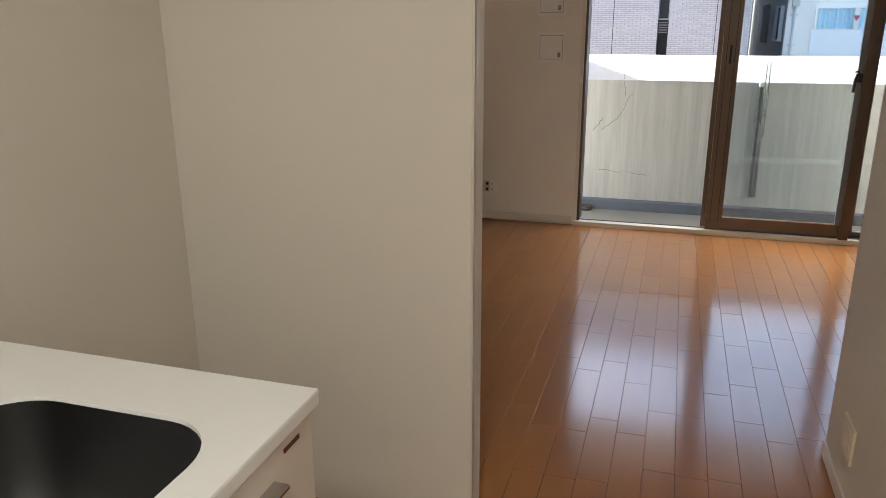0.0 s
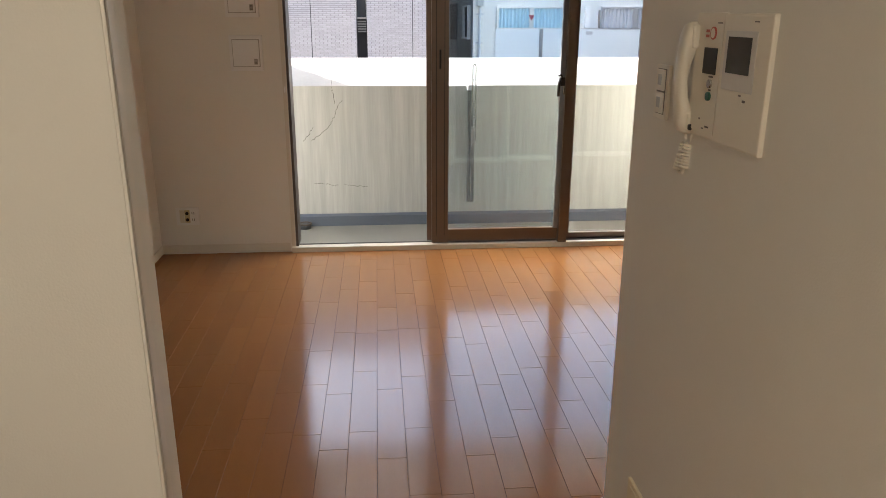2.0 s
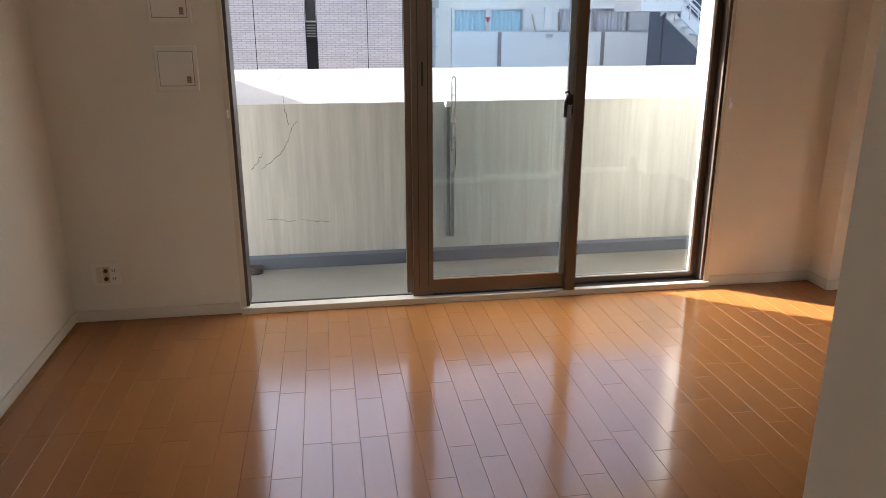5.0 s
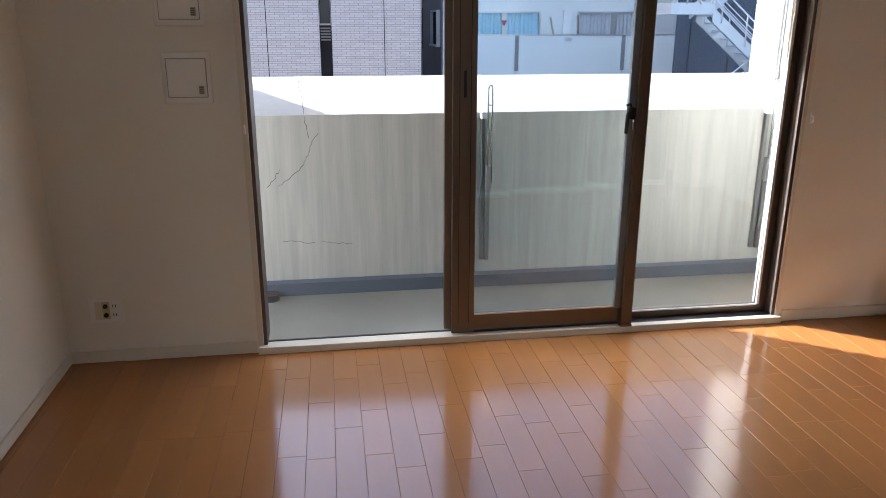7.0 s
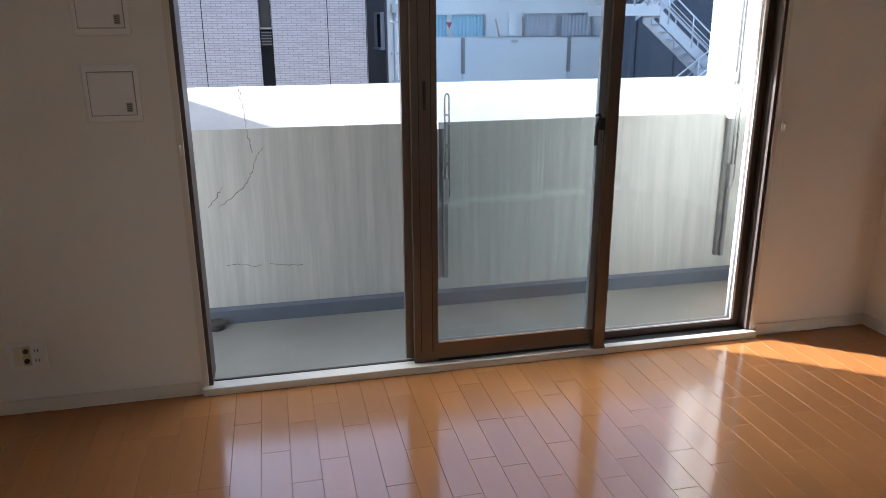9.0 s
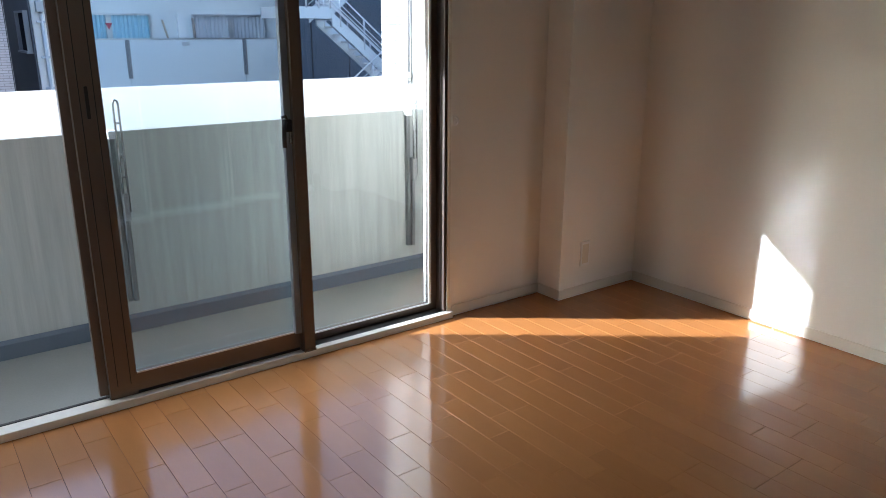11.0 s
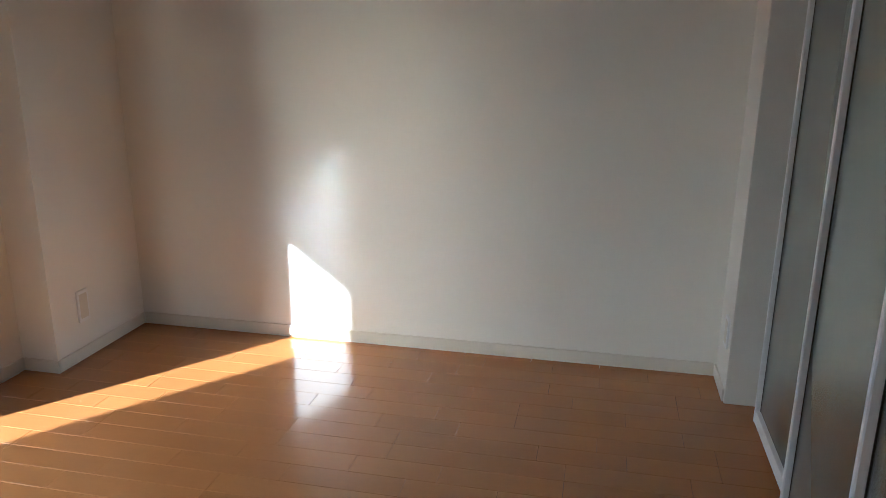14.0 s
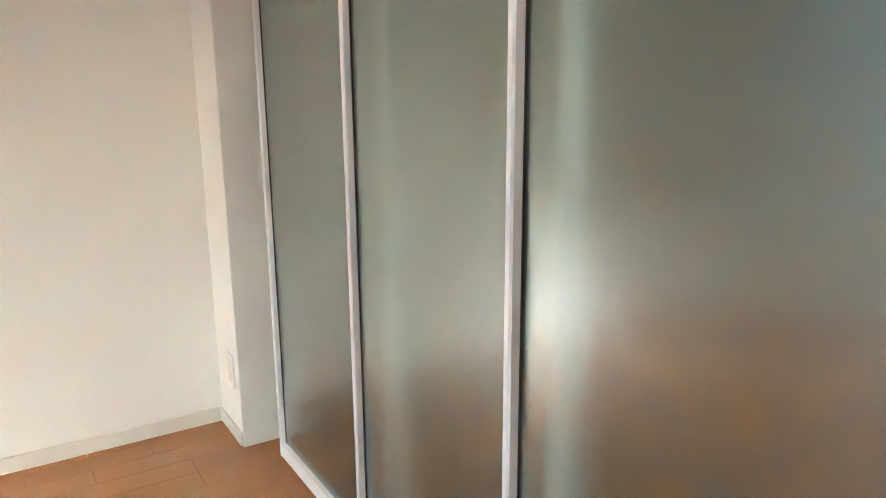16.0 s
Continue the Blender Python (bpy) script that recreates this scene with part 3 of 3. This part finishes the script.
part("handle", bevelled(boxes((CX - 0.006, CX + 0.018, 0.94, 1.045, 0.772, 0.780), (CX - 0.006, CX + 0.000, 0.945, 0.965, 0.758, 0.772), (CX - 0.006, CX + 0.000, 1.02, 1.04, 0.758, 0.772)), 0.002, 1), STEEL, front, "flat steel drawer handle")
part("catch_slot", bevelled(boxes((CX - 0.0062, CX - 0.0045, 1.074, 1.116, 0.801, 0.808)), 0.0005, 1), mat("dark_red_mark", (0.10, 0.02, 0.012), 0.6), front, "dark red slot in the drawer front")

# ---- unseen ceiling lamp added over the passage ----
lamp = thing("added_ceiling_light", (0.25, -0.35, H), "unseen round white ceiling light added over the passage", "lamp")
part("housing", disc((0.25, -0.35, H - 0.02), "z", 0.19, 0.04, 32), WHITE, lamp)

# ---- balcony fittings ----
def crack(name, pts, y, label="", width=0.0038):
    """A jagged dark line on the parapet, made of short slivers."""
    bm = bmesh.new()
    r = random.Random(len(pts))
    line = []
    for (x0, z0), (x1, z1) in zip(pts, pts[1:]):
        for k in range(6):
            u = k / 6
            line.append((x0 + (x1 - x0) * u + r.uniform(-0.006, 0.006), z0 + (z1 - z0) * u + r.uniform(-0.005, 0.005)))
    line.append(pts[-1])
    for (x0, z0), (x1, z1) in zip(line, line[1:]):
        w = width * r.uniform(0.35, 1.0)
        dx, dz = x1 - x0, z1 - z0
        k = w / 2 / max(1e-6, math.hypot(dx, dz))
        q = [(x0 - dz * k, z0 + dx * k), (x1 - dz * k, z1 + dx * k), (x1 + dz * k, z1 - dx * k), (x0 + dz * k, z0 - dx * k)]
        bm.faces.new([bm.verts.new((a, y(c), c)) for a, c in q])
    return part(name, bm, mat("crack_shadow", (0.07, 0.065, 0.055), 0.95), bpy.data.objects["parapet"], label)


flat, slope = (lambda z: PY - 0.0012), (lambda z: PY + 0.48 * (z - PZ) / 0.171 - 0.004)
crack("crack", [(0.00, 0.79), (-0.035, 0.74), (-0.065, 0.66), (-0.10, 0.60), (-0.17, 0.545), (-0.23, 0.50)], flat, "dark jagged crack")
crack("crack", [(-0.21, 0.60), (-0.25, 0.545), (-0.29, 0.50)], flat)
crack("crack", [(-0.065, 0.89), (-0.06, 0.83), (-0.05, 0.77)], flat)
crack("crack", [(-0.105, 1.06), (-0.10, 1.02), (-0.08, 0.96), (-0.07, 0.90)], slope)
crack("crack", [(-0.22, 0.185), (-0.13, 0.18), (-0.10, 0.165), (-0.04, 0.17)], flat, width=0.003)
crack("crack", [(0.0, 0.175), (0.08, 0.16), (0.17, 0.155)], flat, width=0.003)


def pole_holder(x):
    """A folding laundry-pole arm in its wall bracket."""
    h = thing("laundry_pole_holder", (x, PY, 0.03), "folded aluminium laundry pole holder fixed to the parapet", "pole holder", "laundry pole holders")
    part("wall_bar", bevelled(boxes((x - 0.028, x - 0.004, PY - 0.03, PY, 0.03, 0.90)), 0.003, 1), DARK_STEEL, h)
    part("slide_rail", bevelled(boxes((x - 0.003, x + 0.022, PY - 0.045, PY - 0.006, 0.03, 0.55)), 0.004, 1), DARK_STEEL, h)
    part("cap", bevelled(boxes((x - 0.034, x + 0.006, PY - 0.05, PY + 0.004, 0.865, 0.905)), 0.006), WHITE_ALU, h)
    part("sleeve", bevelled(boxes((x - 0.004, x + 0.026, PY - 0.062, PY - 0.016, 0.46, 0.60)), 0.004, 1), mat("grey_sleeve", (0.32, 0.31, 0.30), 0.4, 0.5), h)
    arm = [(x + 0.002, PY - 0.055, 0.50), (x + 0.002, PY - 0.055, 1.03), (x + 0.006, PY - 0.055, 1.045), (x + 0.014, PY - 0.055, 1.05), (x + 0.022, PY - 0.055, 1.045), (x + 0.026, PY - 0.055, 1.03), (x + 0.026, PY - 0.055, 0.50)]
    part("arm", tube(arm, 0.0055, 8), STEEL, h, "looped bright steel arm")
    for z in (0.68, 0.78, 0.94):
        part("rung", tube([(x + 0.003, PY - 0.055, z), (x + 0.025, PY - 0.055, z)], 0.005, 8), STEEL, h)


pole_holder(0.945)
pole_holder(2.675)
drain = thing("floor_drain", (-0.30, 6.33, -0.14), "dark round drain at the foot of the parapet", "drain")
part("cup", tube([(-0.30, 6.32, -0.142), (-0.30, 6.32, -0.105)], 0.045, 20), mat("drain_grey", (0.05, 0.05, 0.05), 0.6), drain)
part("rim", tube([(-0.30 + 0.046 * math.cos(a), 6.32 + 0.046 * math.sin(a), -0.105) for a in (2 * math.pi * k / 24 for k in range(25))], 0.006, 6), mat("rusted_rim", (0.10, 0.075, 0.055), 0.6, 0.3, vary=0.2), drain)
pipe = thing("wall_pipe", (2.79, 6.56, 1.05), "thin grey conduit with a coupler on the balcony end wall", "pipe")
part("conduit", tube([(2.785, 6.55, 1.04), (2.785, 6.55, 2.19)], 0.009, 8), mat("grey_conduit", (0.32, 0.32, 0.32), 0.4), pipe)
part("coupler", tube([(2.785, 6.55, 1.06), (2.785, 6.55, 1.11)], 0.017, 10), mat("pale_coupler", (0.6, 0.6, 0.58), 0.4), pipe)


# ---- the neighbours across the way ----
def tile_mat(name, colour, mortar, width, height, bump=0.4):
    """Small facing tiles with recessed joints, laid by the wall's own metres."""
    m = bpy.data.materials.new(name)
    m.use_nodes = True
    n, l = m.node_tree.nodes, m.node_tree.links
    b = n["Principled BSDF"]
    tc, sep, com = n.new("ShaderNodeTexCoord"), n.new("ShaderNodeSeparateXYZ"), n.new("ShaderNodeCombineXYZ")
    l.new(tc.outputs["Object"], sep.inputs[0])
    add = n.new("ShaderNodeMath")
    l.new(sep.outputs[0], add.inputs[0]), l.new(sep.outputs[1], add.inputs[1])
    l.new(add.outputs[0], com.inputs[0]), l.new(sep.outputs[2], com.inputs[1])
    br = n.new("ShaderNodeTexBrick")
    br.inputs["Scale"].default_value = 1.0
    br.inputs["Brick Width"].default_value, br.inputs["Row Height"].default_value, br.inputs["Mortar Size"].default_value = width, height, height * 0.10
    br.inputs["Color1"].default_value = (*colour, 1)
    br.inputs["Color2"].default_value = (*[c * 0.86 for c in colour], 1)
    br.inputs["Mortar"].default_value = (*mortar, 1)
    l.new(com.outputs[0], br.inputs["Vector"]), l.new(br.outputs["Color"], b.inputs["Base Color"])
    bp = n.new("ShaderNodeBump")
    bp.invert = True
    bp.inputs["Strength"].default_value, bp.inputs["Distance"].default_value = bump, 0.006
    l.new(br.outputs["Fac"], bp.inputs["Height"]), l.new(bp.outputs[0], b.inputs["Normal"])
    b.inputs["Roughness"].default_value = 0.45
    return m


BRICK = tile_mat("mauve_facing_tile", (0.325, 0.305, 0.33), (0.15, 0.138, 0.15), 0.105, 0.0255)
WHITE_TILE = tile_mat("white_facing_tile", (0.44, 0.44, 0.425), (0.14, 0.14, 0.135), 0.10, 0.050)
CREAM = mat("cream_render", (0.84, 0.82, 0.76), 0.8, vary=0.08, scale=3, bump=0.3, bump_scale=30)
NAVY = mat("navy_metal_cladding", (0.055, 0.065, 0.09), 0.45, vary=0.12, scale=2, bump=0.05)
DARK = mat("near_black", (0.03, 0.03, 0.035), 1.0, vary=0.2)
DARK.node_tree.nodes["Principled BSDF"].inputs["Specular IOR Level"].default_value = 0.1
PALE_PANEL = mat("pale_frosted_panel", (0.82, 0.86, 0.88), 0.25, vary=0.05, scale=2)
DARK_GLASS = mat("dark_window_glass", (0.03, 0.035, 0.045), 0.06, vary=0.1)
BLUE_CURTAIN = mat("pale_blue_curtain", (0.50, 0.70, 0.77), 0.8, vary=0.1, scale=12, stretch=(8, 1, 0.2))
TAUPE_CURTAIN = mat("taupe_curtain", (0.62, 0.60, 0.60), 0.8, vary=0.15, scale=12, stretch=(8, 1, 0.2))
GALV = mat("galvanised_steel", (0.55, 0.57, 0.60), 0.4, 0.5, vary=0.1, scale=8)

# tiled block with a slot of windows
BY = 11.2
brick = thing("tiled_apartment_building", (-1.2, BY, -9), "mauve brick-tiled apartment building with a narrow window slot", "building")
part("wall", boxes((-3.6, 0.0, BY, BY + 12, -9, 2.5)), BRICK, brick)
part("wall", boxes((0.14, 1.18, BY, BY + 12, -9, 2.5)), BRICK, brick)
# The slot's darkness is this near-black backing colour.
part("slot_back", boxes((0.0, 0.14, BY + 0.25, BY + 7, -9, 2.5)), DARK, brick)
part("roof", boxes((-3.65, 1.23, BY - 0.05, BY + 12.05, 2.5, 2.7)), CREAM, brick)
# Unseen block added behind the roof to keep sun off the outside stair.
part("stair_shade_block", boxes((-2.4, 1.15, 13.5, BY + 11.8, 2.7, 4.6)), BRICK, brick)
for x in (-0.59, 0.743, -1.9, 1.172):
    part("movement_joint", boxes((x - 0.004, x + 0.004, BY - 0.004, BY + 0.01, -9, 2.4)), DARK, brick)
for k in range(-3, 1):
    z = 1.14 + 2.9 * k
    w = part("window", boxes((0.004, 0.136, BY + 0.10, BY + 0.13, z + 0.20, z + 0.22), (0.004, 0.010, BY + 0.10, BY + 0.13, z + 0.22, z + 1.3), (0.130, 0.136, BY + 0.10, BY + 0.13, z + 0.22, z + 1.3)), mat("grey_window_frame", (0.22, 0.22, 0.23), 0.4, 0.4), brick)
    part("pane", boxes((0.016, 0.124, BY + 0.14, BY + 0.15, z + 0.22, z + 1.3)), DARK_GLASS, w)
    part("louvre", boxes(*[(0.012, 0.128, BY + 0.11, BY + 0.13, z + 0.03 + 0.032 * i, z + 0.046 + 0.032 * i) for i in range(5)]), mat("grey_louvre", (0.12, 0.12, 0.13), 0.5), w)

# cream block with balconies
GY = 15.6
cream = thing("cream_apartment_building", (4.5, GY, -9), "cream apartment building with pale blue frosted balcony panels", "building")
part("wall", boxes((2.10, 7.40, GY + 1.3, GY + 9, -9, 2.75), (2.10, 2.52, GY, GY + 1.3, -9, 2.75)), CREAM, cream)
# The cream block's side is in shade; that shade is this sheet's grey.
part("side_shade_sheet", boxes((2.07, 2.095, GY + 0.02, GY + 9, -9, 2.75)), mat("side_shade_grey", (0.13, 0.135, 0.145), 0.9, vary=0.25, scale=2), cream, "side wall darkened by colour to stand for shade")
part("roof", boxes((2.0, 7.50, GY + 1.25, GY + 9.1, 2.75, 2.95)), CREAM, cream)
side = part("side_window", boxes((2.0, 2.068, GY + 0.12, GY + 0.17, 0.98, 1.58), (2.0, 2.068, GY + 0.90, GY + 0.95, 0.98, 1.58), (1.98, 2.068, GY + 0.10, GY + 0.97, 0.95, 0.98), (2.0, 2.068, GY + 0.17, GY + 0.90, 1.55, 1.58)), mat("dim_frame", (0.30, 0.31, 0.32), 0.6), cream)
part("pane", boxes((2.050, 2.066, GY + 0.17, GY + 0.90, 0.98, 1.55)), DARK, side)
# Flat near-black sheet on the side wall for a second dark window.
part("dark_window_sheet", boxes((2.060, 2.069, GY + 2.6, GY + 4.2, 0.85, 1.65)), DARK, cream)
part("downpipe", tube([(2.22, GY - 0.04, -9), (2.22, GY - 0.04, 2.7)], 0.026, 8), mat("pale_pipe", (0.6, 0.6, 0.58), 0.4), cream)
part("pipe_box", boxes((2.16, 2.28, GY - 0.12, GY, 1.56, 1.71)), mat("grey_box", (0.45, 0.47, 0.46), 0.5), cream)
for z in (0.42, 0.88, 1.40):
    part("pipe_clip", boxes((2.15, 2.29, GY - 0.06, GY + 0.0, z, z + 0.03)), GALV, cream)
for k in range(-3, 1):
    z = 1.155 + 2.85 * k
    part("balcony_slab", boxes((2.52, 6.55, GY, GY + 1.3, z - 1.25, z - 1.10)), CREAM, cream)
    xs = (2.53, 3.42, 5.40, 6.52)
    for a, b in zip(xs, xs[1:]):
        part("balcony_panel", boxes((a + 0.003, b - 0.003, GY - 0.02, GY + 0.0, z - 1.15, z - 0.01)), PALE_PANEL, cream)
    part("rail", boxes((2.52, 6.53, GY - 0.03, GY + 0.03, z - 0.008, z + 0.012)), SILVER, cream)
    for x in xs[1:3]:
        part("post", boxes((x - 0.032, x + 0.032, GY - 0.045, GY - 0.0205, z - 0.62, z - 0.01)), mat("bronze_post", (0.26, 0.26, 0.27), 0.5), cream)
    for a, b, cur in ((2.75, 4.20, BLUE_CURTAIN), (4.95, 6.40, TAUPE_CURTAIN)):
        w = part("window", boxes((a, a + 0.04, GY + 1.24, GY + 1.3, z - 1.1, z + 0.42), (b - 0.04, b, GY + 1.24, GY + 1.3, z - 1.1, z + 0.42), (a + 0.04, b - 0.04, GY + 1.24, GY + 1.3, z + 0.38, z + 0.42),
                                 ((a + b) / 2 - 0.045, (a + b) / 2 + 0.045, GY + 1.23, GY + 1.3, z - 1.1, z + 0.38)), SILVER, cream)
        bm = bmesh.new()
        n = 60
        lo = [bm.verts.new((a + 0.04 + (b - a - 0.08) * i / n, GY + 1.285 + 0.012 * math.sin(i * 1.9), z - 1.1)) for i in range(n + 1)]
        hi = [bm.verts.new((v.co.x, v.co.y, z + 0.38)) for v in lo]
        for i in range(n):
            bm.faces.new((lo[i], lo[i + 1], hi[i + 1], hi[i]))
        part("curtain", bm, cur, w)
    if k == 0:
        part("access_mark", prism([(3.41, z + 0.25), (3.53, z + 0.25), (3.47, z + 0.14)], "y", GY + 1.22, GY + 1.229), mat("red_triangle", (0.50, 0.07, 0.10), 0.5), w, "red triangle mark on the glass")
        part("lamp_box", boxes((4.29, 4.40, GY + 0.05, GY + 0.12, z + 0.02, z + 0.42)), WHITE, cream, "narrow white upright board")
        part("lamp_foot", boxes((4.30, 4.42, GY - 0.05, GY - 0.021, z - 0.11, z - 0.05)), GALV, cream)
        part("stick", tube([(4.20, GY + 0.2, z - 0.2), (4.14, GY + 0.4, z + 0.30)], 0.018, 6), mat("pale_wood", (0.5, 0.4, 0.27), 0.7), cream)
        part("stick", tube([(4.62, GY + 0.2, z - 0.2), (4.66, GY + 0.4, z + 0.34)], 0.022, 6), mat("brown_wood", (0.25, 0.2, 0.16), 0.7), cream)

# dark clad block with an outside stair
navy = thing("clad_building", (7, 12.4, -9), "dark navy metal-clad building behind an outside stair", "building")
part("wall", prism([(4.88, 12.4), (10.5, 12.4), (10.5, 20), (8.9, 20)], "z", -9, 3.4), NAVY, navy)
part("roof", prism([(4.86, 12.37), (10.53, 12.37), (10.53, 20.03), (8.88, 20.03)], "z", 3.4, 3.55), GALV, navy)
for x in (5.1, 5.7, 6.3, 6.9):
    part("panel_joint", boxes((x - 0.008, x + 0.008, 12.396, 12.41, -9, 3.3)), DARK, navy)
for z in (-2.1, 0.62):
    part("panel_joint", boxes((4.9, 10, 12.396, 12.41, z - 0.008, z + 0.008)), DARK, navy)

SY0, SY1 = 11.05, 11.47                                 # the stair's two sides
stair = thing("outside_stair", (4.9, 11.4, -9), "galvanised steel outside stair with tube handrails", "staircase")


def flight(x0, z0, x1, z1, n, y0, y1):
    """A straight flight: two strings, open treads, rails on posts."""
    dx, dz = (x1 - x0) / n, (z1 - z0) / n
    for y in (y0, y1):
        part("string", prism([(x0, z0 + 0.015), (x1, z1 + 0.015), (x1, z1 - 0.145), (x0, z0 - 0.145)], "y", y - 0.012, y + 0.012), GALV, stair)
        for h in (0.09, 0.15, 0.21, 0.31):
            part("handrail", tube([(x0, y, z0 + h), (x1, y, z1 + h)], 0.006 if h < 0.3 else 0.010, 6), GALV, stair)
        for k in range(1, n + 1, 3):
            part("baluster", tube([(x0 + dx * k, y - 0.014, z0 + dz * k - 0.07), (x0 + dx * k, y - 0.014, z0 + dz * k + 0.31)], 0.009, 6), GALV, stair)
    for k in range(n):
        xa, xb = sorted((x0 + dx * k, x0 + dx * (k + 1)))
        part("tread", boxes((xa, xb, y0 + 0.012, y1 - 0.012, z0 + dz * (k + 0.5) - 0.035, z0 + dz * (k + 0.5) - 0.015)), GALV, stair)


flight(4.70, 1.53, 6.50, 0.05, 16, SY0, SY1)
flight(4.40, 0.03, 6.40, 1.53, 17, SY0 - 0.50, SY0 - 0.08)
flight(4.84, 1.56, 6.50, 2.90, 15, SY1 + 0.05, SY1 + 0.47)
part("landing", boxes((4.16, 4.72, SY0, SY1 + 0.47, 1.47, 1.605)), GALV, stair)
part("landing", boxes((6.48, 7.4, SY0 - 0.5, SY1 + 0.47, -0.06, 0.04)), GALV, stair)
part("landing", boxes((3.9, 4.42, SY0 - 0.5, SY1, -0.10, 0.02)), GALV, stair)
for x in (4.20, 4.36, 4.53, 4.68):
    part("landing_baluster", tube([(x, SY0, 1.585), (x, SY0, 2.0)], 0.011, 6), GALV, stair)
for h in (0.11, 0.19, 0.27, 0.41):
    part("landing_rail", tube([(4.18, SY0, 1.585 + h), (4.70, SY0, 1.585 + h)], 0.008, 6), GALV, stair)
part("column", boxes((7.28, 7.40, SY1 + 0.30, SY1 + 0.42, -9, -0.06)), GALV, stair)

structure("wall_tiled_wing", boxes((2.87, 3.9, 6.57, 7.0, -9, 6.0)), WHITE_TILE, "white-tiled wing of the building in full sun")


# ---- floor boards ----
floor = structure("floor", boxes((XL, XI + 0.09, YB, YW + 0.02, -0.2, -0.014), (XI + 0.09, XR, -0.5, YW + 0.02, -0.2, -0.014)), UNDER, "glossy orange-brown strip wood floor", "floor")
STRIP, STEP, FIRST = 0.0967, 0.0957, 0.042              # a strip's width, the unit of its length, and the edge of row 0
PLANKS = {}


def plank_mesh(length):
    """One strip, its upper edges eased."""
    key = round(length, 3)
    if key not in PLANKS:
        bm = bmesh.new()
        w, e, g = STRIP, 0.0006, 0.0005
        lo = [bm.verts.new(p) for p in ((g, g, -0.0135), (w - g, g, -0.0135), (w - g, key - g, -0.0135), (g, key - g, -0.0135))]
        mi = [bm.verts.new(p) for p in ((g, g, -e), (w - g, g, -e), (w - g, key - g, -e), (g, key - g, -e))]
        hi = [bm.verts.new(p) for p in ((g + e, g + e, 0), (w - g - e, g + e, 0), (w - g - e, key - g - e, 0), (g + e, key - g - e, 0))]
        for a, b in ((lo, mi), (mi, hi)):
            for i in range(4):
                bm.faces.new((a[i], a[(i + 1) % 4], b[(i + 1) % 4], b[i]))
        bm.faces.new(hi)
        PLANKS[key] = mesh_of("plank", bm, WOOD)
    return PLANKS[key]


# butt joints of the rows in the middle of the room; the rest is laid by chance
JOINTS = {-6: (3.57,), -5: (3.755,), -4: (3.114, 3.585), -3: (3.306, 4.64), -2: (3.491, 3.875), -1: (3.182, 3.549, 3.857, 4.425), 0: (3.466, 4.046, 4.611),
          1: (3.189, 3.649, 4.424, 4.725), 2: (3.018, 3.491, 4.059, 4.335, 4.923), 3: (3.199, 3.591, 4.525), 4: (3.384, 3.78, 4.72), 5: (3.013, 3.583, 3.953, 4.422, 4.817),
          6: (3.114, 3.876, 4.61), 7: (3.296, 3.576, 4.065, 4.546, 4.85), 8: (3.154, 3.628, 4.2, 4.46), 9: (3.348, 3.726, 4.644), 10: (3.526, 3.913, 4.406, 4.975),
          11: (3.663, 3.958, 4.5), 12: (4.30, 4.68, 4.98), 13: (4.5,), 14: (4.78,), 15: (4.51,), 16: (4.3, 4.598), 17: (4.79,), 18: (4.396,)}
rng = random.Random(7)


def laid(row):
    """All butt joints of a row from the back wall to the window."""
    known = JOINTS.get(row) or (3.0 + STEP * rng.randrange(20),)
    ys = list(known)
    for a, b in zip(known, known[1:]):
        left = round((b - a) / STEP)
        while left > 6:
            n = rng.choice((3, 4, 5)) if left > 8 else left // 2
            a, left = a + n * STEP, left - n
            ys.append(a)
    lo, hi = known[0], known[-1]
    while lo > YB:
        lo -= STEP * rng.choice((3, 4, 4, 5, 6))
        ys.append(lo)
    while hi < YW:
        hi += STEP * rng.choice((3, 4, 4, 5, 6))
        ys.append(hi)
    return sorted(ys)


rest_v, rest_f = [], []
for row in range(math.floor((XL - FIRST) / STRIP), math.ceil((XR - FIRST) / STRIP)):
    x = FIRST + row * STRIP
    ys = laid(row)
    for a, b in zip(ys, ys[1:]):
        a, b = max(a, YB), min(b, YW)
        if b - a < 0.02 or (b < 0.0 and x > XI + 0.05):
            continue
        x0, x1 = max(x, XL), min(x + STRIP, XR)
        if b > 2.6 and x0 == x and x1 == x + STRIP:
            p = new("plank", plank_mesh(b - a))
            p.location, p.parent = (x, a, 0), floor
        else:
            k, g = len(rest_v), 0.0012
            rest_v += [(x0 + g, a + g, 0), (x1 - g, a + g, 0), (x1 - g, b - g, 0), (x0 + g, b - g, 0), (x0 + g, a + g, -0.0135), (x1 - g, a + g, -0.0135), (x1 - g, b - g, -0.0135), (x0 + g, b - g, -0.0135)]
            rest_f += [(k, k + 1, k + 2, k + 3)] + [(k + i, k + 4 + i, k + 4 + (i + 1) % 4, k + (i + 1) % 4) for i in range(4)]
me = bpy.data.meshes.new("plank_rest")
me.from_pydata(rest_v, [], rest_f)
me.materials.append(WOOD)
rest = tagged(new("planks_in_passage", me), "glossy orange-brown wood strips of the passage floor", kind="stuff")
rest.parent = floor
